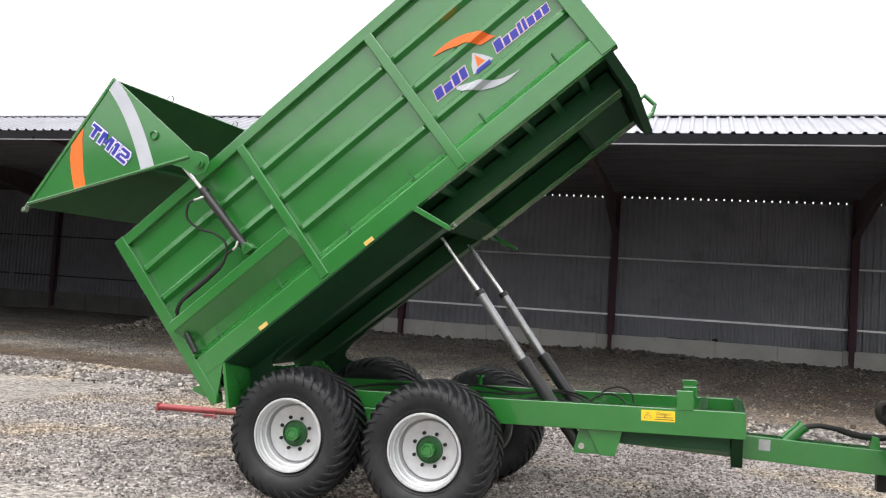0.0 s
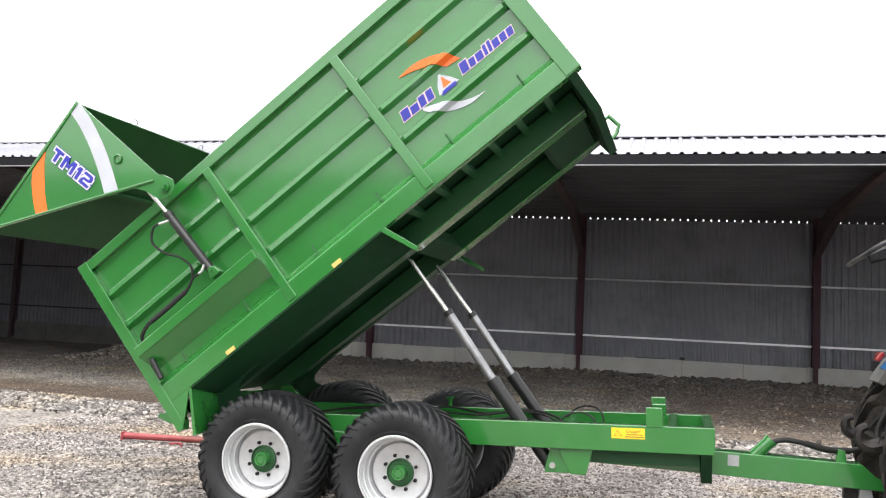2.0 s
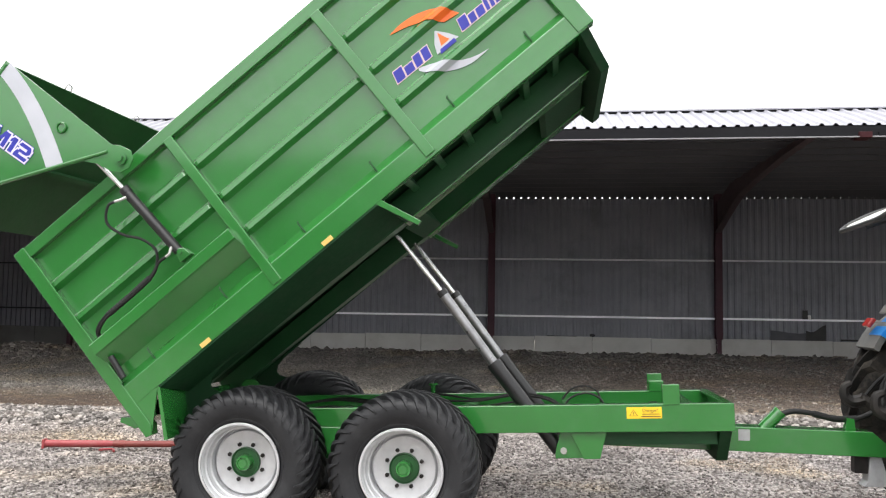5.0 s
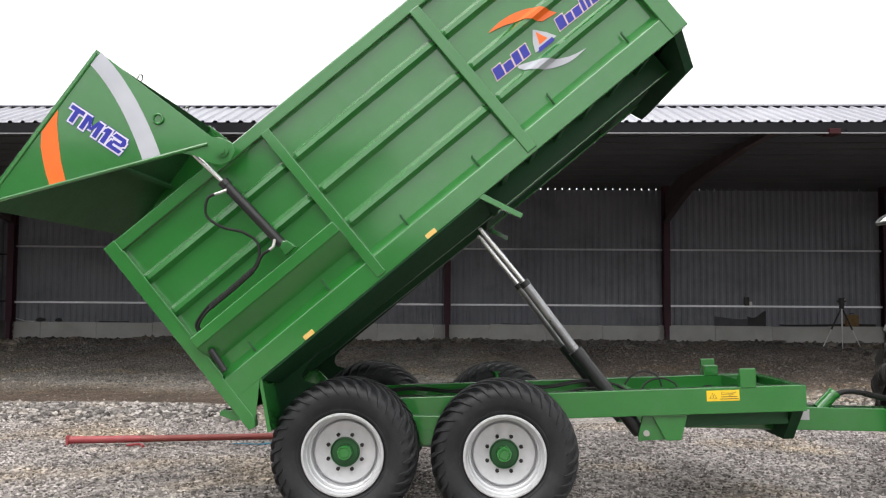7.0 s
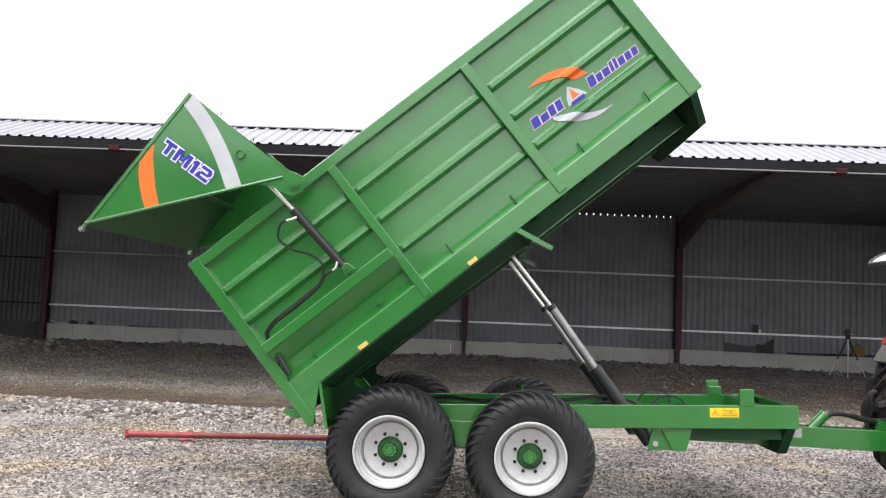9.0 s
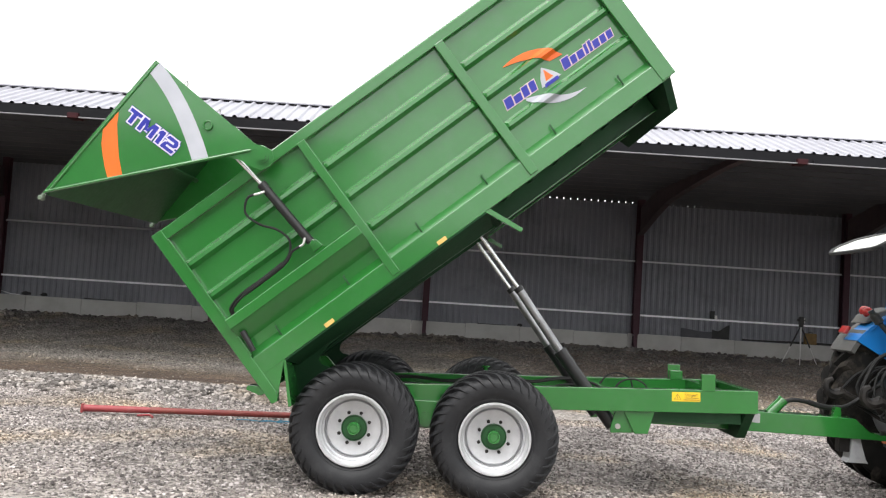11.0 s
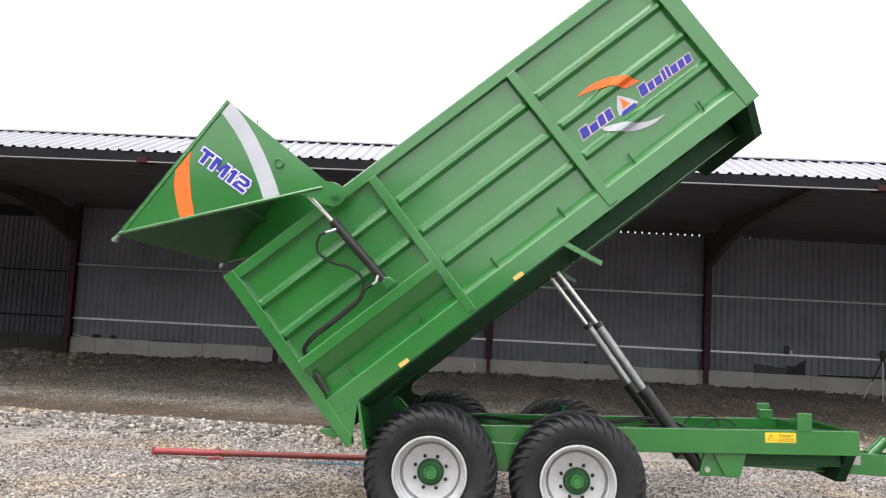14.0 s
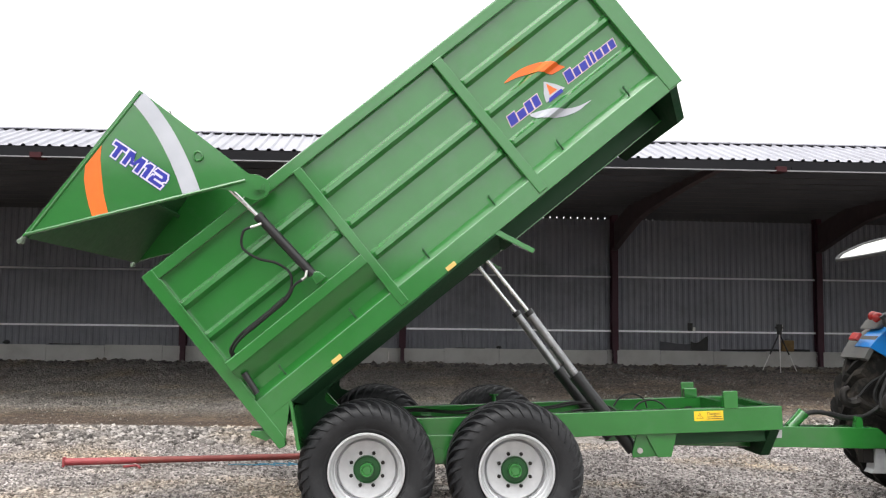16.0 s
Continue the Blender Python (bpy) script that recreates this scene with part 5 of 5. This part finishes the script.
def tractor_tyre(parent, x, y, z, R, W, out):
    rr = R * 0.93
    prof = [(R * 0.52, -W * 0.42), (R * 0.60, -W * 0.47), (R * 0.75, -W * 0.50), (R * 0.88, -W * 0.47), (rr, -W * 0.38), (rr * 1.01, 0), (rr, W * 0.38), (R * 0.88, W * 0.47), (R * 0.75, W * 0.50), (R * 0.60, W * 0.47), (R * 0.52, W * 0.42)]
    wheel = part("wheel", lathe(new_bm(), prof, 56), MUDDY, parent, "muddy lugged tractor tyre", Matrix.Translation((x, y, z)), True)
    for side in (-1, 1):
        bm = new_bm()
        ring = []
        for t in (0.0, 0.4, 0.8, 1.0):
            yy = side * W * (0.02 + 0.46 * t)
            aa = 0.34 * (1 - t)
            lo, hi = (rr * 0.97, R) if t < 0.9 else (R * 0.83, R * 0.95)
            ring.append([bm.verts.new((r * math.cos(aa + d), yy, r * math.sin(aa + d))) for r, d in ((lo, -0.055), (hi, -0.040), (hi, 0.040), (lo, 0.055))])
        for p, q in zip(ring, ring[1:]):
            for i in range(3):
                bm.faces.new((p[i], p[i + 1], q[i + 1], q[i]))
        bm.faces.new(ring[0])
        bm.faces.new(ring[-1][::-1])
        lug = part("tread_lug", bm, MUDDY, wheel, "", Matrix.Rotation(0.1 * side, 4, "Y"))
        for k in range(1, 20):
            share(lug, "tread_lug", wheel, Matrix.Rotation(0.1 * side + 2 * math.pi * k / 20, 4, "Y"))
    rim = lathe(new_bm(), [(R * 0.50, out * W * 0.42), (R * 0.54, out * W * 0.44), (R * 0.54, out * W * 0.36), (R * 0.47, out * W * 0.30), (R * 0.45, out * 0.02), (R * 0.16, out * 0.04), (0.01, out * 0.06), (0.01, -out * 0.02), (R * 0.45, -out * 0.04), (R * 0.53, -out * W * 0.4)], 40, False)
    part("rim", rim, GREYJACK, wheel, "dusty grey wheel disc", None, True)
    return wheel


for s in (-1, 1):
    tractor_tyre(tractor, AX - 0.12, s * 0.80, AZ, RW, 0.46, s)
    tractor_tyre(tractor, AX + 2.35, s * 0.80, 0.62, 0.62, 0.34, s)


def arc_shell(bm, cx, cz, r0, r1, a0, a1, y0, y1, n=16, thick=0.025):
    """A curved plate round (cx, cz), its radius and inner edge easing from start to end."""
    rows = []
    for i in range(n + 1):
        t = i / n
        a = radians(a0 + (a1 - a0) * t)
        r = r0 + (r1 - r0) * t
        rows.append([bm.verts.new((cx + q * math.cos(a), y, cz + q * math.sin(a))) for q, y in ((r, y0), (r, y1), (r - thick, y1), (r - thick, y0))])
    for p, q in zip(rows, rows[1:]):
        for i in range(4):
            bm.faces.new((p[i], p[(i + 1) % 4], q[(i + 1) % 4], q[i]))
    bm.faces.new(rows[0])
    bm.faces.new(rows[-1][::-1])
    return bm


for s in (-1, 1):
    fender = part("fender", arc_shell(new_bm(), AX, AZ, 1.02, 1.08, 140, 55, s * 0.50, s * 0.84), TBLUE, tractor, "blue rear fender", None, True)
    part("fender_edge", arc_shell(new_bm(), AX, AZ, 0.985, 1.06, 146, 55, s * 0.84, s * 1.06, 16, 0.05), TGREY, fender, "grey plastic fender edge", None, True)
    part("fender_tail", arc_shell(new_bm(), AX, AZ, 0.995, 1.03, 147, 132, s * 0.52, s * 1.06, 6, 0.05), TGREY, fender, "grey plastic fender tail", None, True)
    inner = [(AX + 1.0 * math.cos(radians(a)), AZ + 1.0 * math.sin(radians(a))) for a in range(140, 50, -10)] + [(5.5, 1.2), (4.7, 1.2)]
    part("fender_wall", prism(new_bm(), inner, s * 0.50, s * 0.53), TBLUE, fender)
    lamp = part("fender_lamp_base", prism(new_bm(), [(4.26, 1.69), (4.33, 1.79), (4.56, 1.88), (4.62, 1.86), (4.5, 1.75)], s * 0.62, s * 0.98, 0.02), TGREY, fender, "grey lamp housing")
    bm = new_bm()
    bmesh.ops.create_uvsphere(bm, u_segments=14, v_segments=10, radius=0.055, matrix=Matrix.Translation((4.33, s * 0.70, 1.815)))
    part("tail_lamp", bm, REDLENS, fender, "round red tail lamp", None, True)
    bm = new_bm()
    bmesh.ops.create_uvsphere(bm, u_segments=14, v_segments=10, radius=0.055, matrix=Matrix.Translation((4.37, s * 0.87, 1.83)))
    part("turn_lamp", bm, ORLENS if s < 0 else REDLENS, fender, "round turn lamp", None, True)
    part("rear_reflector", box(new_bm(), -0.02, 0.02, -0.085, 0.085, -0.045, 0.045, 0.012, Matrix.Translation((4.140, s * 0.80, 1.615)) @ Matrix.Rotation(radians(35), 4, "Y")), REDLENS, fender, "rectangular red reflector")
    # cab posts
    for (x0, x1, w) in ((4.50, 4.60, 0.15), (5.75, 5.62, 0.08)):
        bm = new_bm()
        ring = [[bm.verts.new((x + dx, s * (yy + dy), z)) for dx, dy in ((0, 0), (w, 0), (w, -0.07), (0, -0.07))] for x, yy, z in ((x0, 0.70, 1.15 if x0 > 5 else 1.70), ((x0 + x1) / 2, 0.74, 2.2), (x1, 0.68, 2.72))]
        for p, q in zip(ring, ring[1:]):
            for i in range(4):
                bm.faces.new((p[i], p[(i + 1) % 4], q[(i + 1) % 4], q[i]))
        part("cab_post", bm, TBLUE, tractor, "blue cab post", None, True)
    part("side_window", box(new_bm(), 4.66, 5.66, s * 0.695 - 0.004, s * 0.695 + 0.004, 1.5, 2.68), GLASS, tractor)
    part("cab_lining", prism(new_bm(), [(4.58, 1.80), (5.02, 1.80), (4.98, 2.62), (4.66, 2.62)], s * 0.58, s * 0.64), CREAM, tractor, "cream cab lining")
    # three-point linkage
    arm = [(4.85, s * 0.34, 0.72), (4.45, s * 0.38, 0.80), (4.1, s * 0.42, 0.92), (3.95, s * 0.43, 1.0)]
    part("lift_arm", tube(new_bm(), curve_pts(arm, 4), 0.045, 8), OILY, tractor, "oily black lower link", None, True)
    hook = [(3.99, s * 0.43, 0.98), (3.90, s * 0.43, 0.96), (3.84, s * 0.43, 1.0), (3.84, s * 0.43, 1.08), (3.89, s * 0.43, 1.11)]
    part("link_hook", tube(new_bm(), curve_pts(hook, 4), [0.05, 0.052, 0.053, 0.053, 0.05, 0.05, 0.048, 0.046, 0.044, 0.042, 0.04, 0.038, 0.036, 0.034, 0.032, 0.03, 0.028], 8), OILY, tractor, "black link hook", None, True)
    part("lift_rod", tube(new_bm(), [(4.36, s * 0.40, 0.83), (4.45, s * 0.36, 1.1), (4.55, s * 0.32, 1.42)], [0.03, 0.04, 0.03], 10), OILY, tractor, "black lift rod", None, True)
part("roof", arc_shell(new_bm(), 5.2, -3.2, 6.0, 6.02, 95.3, 83.0, -0.66, 0.66, 14, 0.075), TBLUE, tractor, "blue cab roof", None, True)
part("roof_lining", box(new_bm(), 4.55, 5.75, -0.66, 0.66, 2.62, 2.66, 0.01), INK, tractor)
part("rear_sill", prism(new_bm(), [(4.50, 1.70), (4.62, 1.70), (4.64, 1.80), (4.54, 1.80)], -0.70, 0.70, 0.012), TBLUE, tractor, "blue cab sill")
part("cab_floor", box(new_bm(), 4.62, 5.85, -0.62, 0.62, 1.05, 1.2, 0.01), INK, tractor)
part("front_window", box(new_bm(), 5.70, 5.708, -0.62, 0.62, 1.55, 2.65), GLASS, tractor)
part("dashboard", box(new_bm(), 5.42, 5.68, -0.35, 0.35, 1.2, 1.72, 0.04), INK, tractor)
part("seat_back", box(new_bm(), 4.80, 4.92, -0.24, 0.22, 1.55, 2.12, 0.05), TGREY, tractor, "grey cloth seat back")
part("seat_cushion", box(new_bm(), 4.82, 5.28, -0.25, 0.25, 1.45, 1.58, 0.05), TGREY, tractor, "grey cloth seat")
wheel_pts = [(5.32 + 0.06 * math.sin(a), 0.19 * math.cos(a), 1.86 + 0.17 * math.sin(a)) for a in [i * math.pi / 10 for i in range(21)]]
part("steering_wheel", tube(new_bm(), wheel_pts, 0.016, 8, False), INK, tractor, "", None, True)
# rear window, hinged at the roof and swung out level
win = [(4.62, 2.655), (4.40, 2.625), (4.15, 2.555), (3.95, 2.46), (3.86, 2.395)]
bm = new_bm()
rows = [[bm.verts.new((x, y * (1 if i < 4 else 0.86), z + h)) for y in (-0.60, -0.3, 0, 0.3, 0.60) for h in (0.0,)] for i, (x, z) in enumerate(win)]
low = [[bm.verts.new((v.co.x, v.co.y, v.co.z - 0.008)) for v in r] for r in rows]
for g, sg in ((rows, 1), (low, -1)):
    for p, q in zip(g, g[1:]):
        for i in range(4):
            bm.faces.new((p[i], p[i + 1], q[i + 1], q[i])[::sg])
edge = rows[0] + [r[-1] for r in rows[1:]] + rows[-1][-2::-1] + [r[0] for r in rows[-2:0:-1]]
edge2 = low[0] + [r[-1] for r in low[1:]] + low[-1][-2::-1] + [r[0] for r in low[-2:0:-1]]
for i in range(len(edge)):
    j = (i + 1) % len(edge)
    bm.faces.new((edge[i], edge[j], edge2[j], edge2[i]))
# Opaque pale pane; the white sky reflection of the glass is its colour.
rear_win = part("rear_window", bm, PALEP, tractor, "rear window swung out level, painted pale for sky reflection", None, True)
fr = [(x, 0.61 * (1 if i < 4 else 0.88), z) for i, (x, z) in enumerate(win)]
loop = fr + [(3.845, 0.3, 2.385), (3.84, 0, 2.382), (3.845, -0.3, 2.385)] + [(x, -y, z) for x, y, z in fr[::-1]]
part("window_frame", tube(new_bm(), curve_pts(loop, 3), 0.019, 8), INK, rear_win, "black window frame", None, True)
part("window_handle", tube(new_bm(), [(3.98, 0.30, 2.455), (4.0, 0.30, 2.40), (4.18, 0.30, 2.46), (4.2, 0.30, 2.55)], 0.012, 6), INK, rear_win)
plate = part("number_plate_holder", box(new_bm(), -0.012, 0.012, -0.11, 0.11, -0.12, 0.12, 0.01, Matrix.Translation((4.60, 0.42, 2.76)) @ Matrix.Rotation(radians(-12), 4, "Y")), PALEP, tractor, "pale plate beside the roof")
bm = new_bm()
for k in range(3):
    box(bm, -0.016, -0.0125, -0.07, 0.07, -0.08 + 0.065 * k, -0.045 + 0.065 * k, 0, Matrix.Translation((4.60, 0.42, 2.76)) @ Matrix.Rotation(radians(-12), 4, "Y"))
part("plate_bars", bm, FOLIAGE, plate, "dark bars")
for y, z in ((0.62, 2.72), (-0.16, 2.74)):
    wl_ = part("work_lamp", tube(new_bm(), [(4.66, y, z), (4.60, y, z), (4.54, y, z), (4.535, y, z)], [0.05, 0.075, 0.075, 0.065], 16), INK if y > 0 else STEEL, tractor, "round work lamp", None, True)
    part("lamp_lens", tube(new_bm(), [(4.534, y, z), (4.528, y, z)], [0.062, 0.055], 16), WHITEV, wl_, "pale lamp lens", None, True)
# back end between the wheels
part("gearbox", box(new_bm(), 4.62, 5.6, -0.34, 0.34, 0.50, 1.15, 0.06), OILY, tractor, "oily black rear axle housing")
part("axle_tube", tube(new_bm(), [(AX, -0.62, AZ), (AX, 0.62, AZ)], 0.15, 20), OILY, tractor, "", None, True)
part("valve_block", box(new_bm(), 4.44, 4.66, -0.22, 0.26, 1.12, 1.50, 0.03), OILY, tractor)
part("pick_up_hitch", prism(new_bm(), [(4.28, 0.50), (4.7, 0.46), (4.8, 0.86), (4.52, 0.95), (4.42, 0.70), (4.28, 0.60)], -0.16, 0.16, 0.02), OILY, tractor, "black pick-up hitch")
part("pto_guard", tube(new_bm(), [(4.30, 0, 0.86), (4.62, 0, 0.86)], 0.11, 14), OILY, tractor, "", None, True)
part("top_link", tube(new_bm(), [(4.55, 0.28, 1.42), (4.42, 0.325, 1.56), (4.31, 0.35, 1.70), (4.30, 0.352, 1.71), (4.25, 0.362, 1.78), (4.235, 0.366, 1.80), (4.215, 0.37, 1.83)], [0.022, 0.024, 0.026, 0.048, 0.050, 0.030, 0.034], 10), INK, tractor, "black top link folded up", None, True)
for k, ctrl in enumerate([
    [(4.5, 0.15, 1.45), (4.25, 0.25, 1.35), (4.08, 0.30, 1.05), (4.2, 0.2, 0.85)],
    [(4.5, 0.05, 1.42), (4.22, 0.10, 1.38), (4.05, 0.08, 1.1), (4.02, 0.05, 0.95)],
    [(4.5, -0.1, 1.40), (4.28, -0.12, 1.36), (4.12, -0.15, 1.15), (4.2, -0.18, 0.92)],
    [(4.5, -0.2, 1.35), (4.3, -0.3, 1.2), (4.25, -0.35, 1.0), (4.3, -0.34, 0.85)],
    [(4.52, 0.36, 1.3), (4.2, 0.48, 1.2), (4.02, 0.52, 1.0), (3.98, 0.46, 0.95)],
]):
    part("oil_hose", tube(new_bm(), curve_pts(ctrl, 6), 0.016 + 0.004 * (k % 2), 8), HOSE, tractor, "black oil hose", None, True)
for ctrl in (
    [(4.50, 0.22, 1.30), (4.30, 0.34, 1.18), (4.16, 0.30, 0.98), (4.26, 0.22, 0.80)],
    [(4.48, 0.10, 1.28), (4.20, 0.16, 1.24), (4.10, 0.22, 1.02), (4.12, 0.30, 0.90)],
    [(4.50, -0.05, 1.34), (4.18, -0.02, 1.26), (4.08, -0.10, 1.0), (4.22, -0.16, 0.80)],
    [(4.52, -0.26, 1.46), (4.26, -0.22, 1.48), (4.14, -0.28, 1.22), (4.24, -0.36, 1.02)],
    [(4.46, 0.30, 0.96), (4.24, 0.10, 0.80), (4.20, -0.10, 0.78), (4.34, -0.30, 0.92)],
):
    part("cable", tube(new_bm(), curve_pts(ctrl, 6), 0.010, 6), HOSE, tractor, "thin black cable", None, True)
for s in (-1, 1):
    part("stabiliser_rod", tube(new_bm(), [(4.72, s * 0.30, 0.60), (4.36, s * 0.40, 0.74), (4.08, s * 0.42, 0.90)], 0.018, 8), OILY, tractor, "oily stabiliser rod", None, True)
part("hitch_lens", box(new_bm(), 4.22, 4.25, -0.05, 0.05, 0.55, 0.60, 0.01), ORLENS, tractor, "small orange reflector")
part("coupling", tube(new_bm(), [(4.46, 0.05, 1.44), (4.40, 0.05, 1.44)], 0.025, 10), STEEL, tractor, "bright hose coupling", None, True)
part("coupling", tube(new_bm(), [(4.46, -0.14, 1.40), (4.38, -0.15, 1.39)], 0.025, 10), STEEL, tractor, "bright hose coupling", None, True)
bonnet = prism(new_bm(), [(5.75, 0.85), (7.75, 0.85), (7.80, 1.45), (7.6, 1.62), (5.75, 1.78)], -0.36, 0.36, 0.05)
part("bonnet", bonnet, TBLUE, tractor, "blue bonnet")
part("front_axle", box(new_bm(), AX + 2.25, AX + 2.45, -0.66, 0.66, 0.54, 0.72, 0.03), OILY, tractor)

# hose bundle between trailer and tractor
supply = thing("supply_hose", "black hydraulic supply hose hanging between trailer and tractor", "hose")
p = [(3.39, 0, 0.875), (3.52, 0.0, 0.915), (3.68, 0.02, 0.900), (3.85, 0.04, 0.862), (4.02, 0.08, 0.862), (4.18, 0.12, 0.93), (4.42, 0.10, 1.12)]
part("hose", tube(new_bm(), curve_pts(p, 8), 0.021, 10), HOSE, supply, "", None, True)
part("sleeve", tube(new_bm(), curve_pts(p[2:5], 10), 0.026, 10), HOSE, supply, "black spiral sleeve")

# ---- loose things in the yard ----
bar = thing("steel_tow_bar", "long red steel bar lying on the gravel", "steel bar")
a, b = Vector((-4.15, 2.19, 0.075)), Vector((0.6, 3.05, 0.085))
d = (b - a).normalized()
part("tube", tube(new_bm(), [a + d * 0.80, (a + b) / 2, b], 0.037, 12), REDBAR, bar, "rusty maroon tube", None, True)
part("painted_end", tube(new_bm(), [a, a + d * 0.05, a + d * 0.70, a + d * 0.84], [0.042, 0.042, 0.040, 0.026], 12), REDPAINT, bar, "crimson painted end", None, True)
part("end_plate", tube(new_bm(), [a - d * 0.025, a], 0.072, 4), REDPAINT, bar)
part("joint_sleeve", tube(new_bm(), [a + d * 0.77, a + d * 0.90], 0.041, 12), REDBAR, bar, "", None, True)
rope = thing("blue_rope", "frayed blue-green rope lying beside the red bar", "rope")
rr = random.Random(11)
for k in range(7):
    x0 = -2.35 + 0.17 * k
    p = [(x0 + 0.11 * i, 2.40 + 0.17 * (x0 + 2.35) + 0.035 * rr.uniform(-1, 1) - 0.02 * (k % 2), 0.016 + 0.012 * rr.random()) for i in range(6)]
    part("strand", tube(new_bm(), curve_pts(p, 4), 0.0055, 5), TEAL, rope, "", None, True)
strap = thing("red_strap", "short red strap lying on the gravel", "strap")
p = [(-3.50, 2.22, 0.02), (-3.43, 2.17, 0.035), (-3.36, 2.24, 0.03), (-3.30, 2.16, 0.02)]
part("webbing", tube(new_bm(), curve_pts(p, 5), 0.015, 6), REDPAINT, strap)


def shed_at(a, off, z):
    return SHED @ Vector((a, -off, z))


# surveyor's level on its tripod
tp = thing("survey_tripod", "survey level on a pale tripod standing by the shed wall", "tripod")
top = shed_at(11.15, 2.3, 1.53)
for k, (da, do) in enumerate(((-0.56, 0.02), (-0.22, 0.50), (0.58, -0.12))):
    fa, fo = 11.15 + da, 2.3 + do
    f = shed_at(fa, fo, 0)
    f.z = ground_z(f.x, f.y)
    leg = part("leg", tube(new_bm(), [top, top.lerp(f, 0.55)], 0.022, 8), INK if k != 1 else BRIGHT, tp, "dark tripod leg" if k != 1 else "bright tripod leg", None, True)
    part("leg_foot", tube(new_bm(), [top.lerp(f, 0.5), f], 0.015, 8), BRIGHT, leg, "bright lower leg", None, True)
part("head", tube(new_bm(), [top - Vector((0, 0, 0.04)), top + Vector((0, 0, 0.05))], 0.07, 14), INK, tp, "", None, True)
bm = box(new_bm(), -0.07, 0.07, -0.06, 0.06, 0.05, 0.27, 0.02, Matrix.Translation(top))
tube(bm, [top + Vector((-0.13, -0.02, 0.17)), top + Vector((0.1, -0.02, 0.17))], 0.035, 12)
part("level_instrument", bm, INK, tp, "dark survey instrument")
part("instrument_side", box(new_bm(), 0.06, 0.085, -0.05, 0.05, 0.08, 0.24, 0.008, Matrix.Translation(top)), BRIGHT, tp, "pale side cover")
case = thing("instrument_case", "yellow-brown instrument case resting on the wall foot", "case")
c = shed_at(12.45, 0.10, 0.935)
bm = box(new_bm(), -0.20, 0.20, -0.06, 0.06, 0.0, 0.36, 0.03, Matrix.Translation(c))
part("shell", bm, CASE, case)
part("handle", tube(new_bm(), [c + Vector((-0.07, 0, 0.355)), c + Vector((-0.05, 0, 0.40)), c + Vector((0.05, 0, 0.40)), c + Vector((0.07, 0, 0.355))], 0.012, 6), INK, case)


def slab(name, label, category, a0, a1, off, z0, z1, material, lean=0.0, group=""):
    """A flat sheet or board lying on the concrete foot of the wall."""
    t = thing(name, label, category, group)
    bm = new_bm()
    n = 6
    rows = []
    for i in range(n + 1):
        q = i / n
        a = a0 + (a1 - a0) * q
        h = z0 + (z1 - z0) * (0.8 + 0.2 * math.sin(5 * q + a0))
        rows.append([bm.verts.new(shed_at(a, off + o, z)) for o, z in ((0.0, z0), (0.02, h + lean * q), (-0.03, h + lean * q), (-0.03, z0))])
    for p, q in zip(rows, rows[1:]):
        for i in range(4):
            bm.faces.new((p[i], p[(i + 1) % 4], q[(i + 1) % 4], q[i]))
    bm.faces.new(rows[0])
    bm.faces.new(rows[-1][::-1])
    part("sheet", bm, material, t)
    return t


slab("tarpaulin", "folded dark tarpaulin on the wall foot", "tarpaulin", 8.25, 9.80, 0.06, 0.93, 1.22, GREYTARP, 0.05)
slab("black_bucket", "battered black feed bucket on the wall foot", "bucket", 9.24, 9.80, 0.13, 0.93, 1.28, INK, 0.12)
slab("timber_plank", "long dark plank lying on the wall foot", "plank", 10.25, 13.2, 0.06, 0.93, 1.01, INK, 0.0, "planks on the wall foot")
slab("timber_plank", "thin dark plank lying on the wall foot", "plank", -10.78, -9.85, 0.06, 0.93, 0.965, INK, 0.0, "planks on the wall foot")
slab("timber_plank", "short dark plank lying on the wall foot", "plank", 1.7, 2.6, 0.06, 0.93, 0.955, INK, 0.0, "planks on the wall foot")
for a, r, lab_ in ((3.05, 0.10, "dark glove lying on the wall foot"), (-12.05, 0.12, "dark rag lying on the wall foot"), (-12.62, 0.13, "dark bundle of twine on the wall foot")):
    t = thing("work_glove" if a > 0 else "rag", lab_, "glove" if a > 0 else "rag")
    bm = new_bm()
    bmesh.ops.create_icosphere(bm, subdivisions=2, radius=1.0)
    for v in bm.verts:
        k = 1 + 0.35 * noise.noise(v.co * 1.7 + Vector((a, 0, 0)))
        v.co = shed_at(a, 0.0, 0.925 + r * 0.45) + Vector((v.co.x * r * 1.3 * k, v.co.y * r * 0.5 * k, v.co.z * r * 0.5 * k))
    part("cloth", bm, INK, t, "", None, True)
stick = thing("leaning_stick", "pale stick lying against the steel post on the wall foot", "stick")
part("stick", tube(new_bm(), [shed_at(-13.38, 0.03, 1.03), shed_at(-13.1, 0.03, 0.945), shed_at(-12.8, 0.03, 0.935)], 0.014, 6), GALV, stick, "", None, True)
bracket = thing("wall_socket_box", "dark socket box fixed on the lower wall rail", "socket box")
for a, w, h in ((9.20, 0.07, 0.26), (9.31, 0.05, 0.12)):
    part("box", box(new_bm(), -w, w, -0.05, 0.05, 0.0, h, 0.012, Matrix.Translation(shed_at(a, 0.19, 1.555))), INK if a < 9.25 else BRIGHT, bracket)
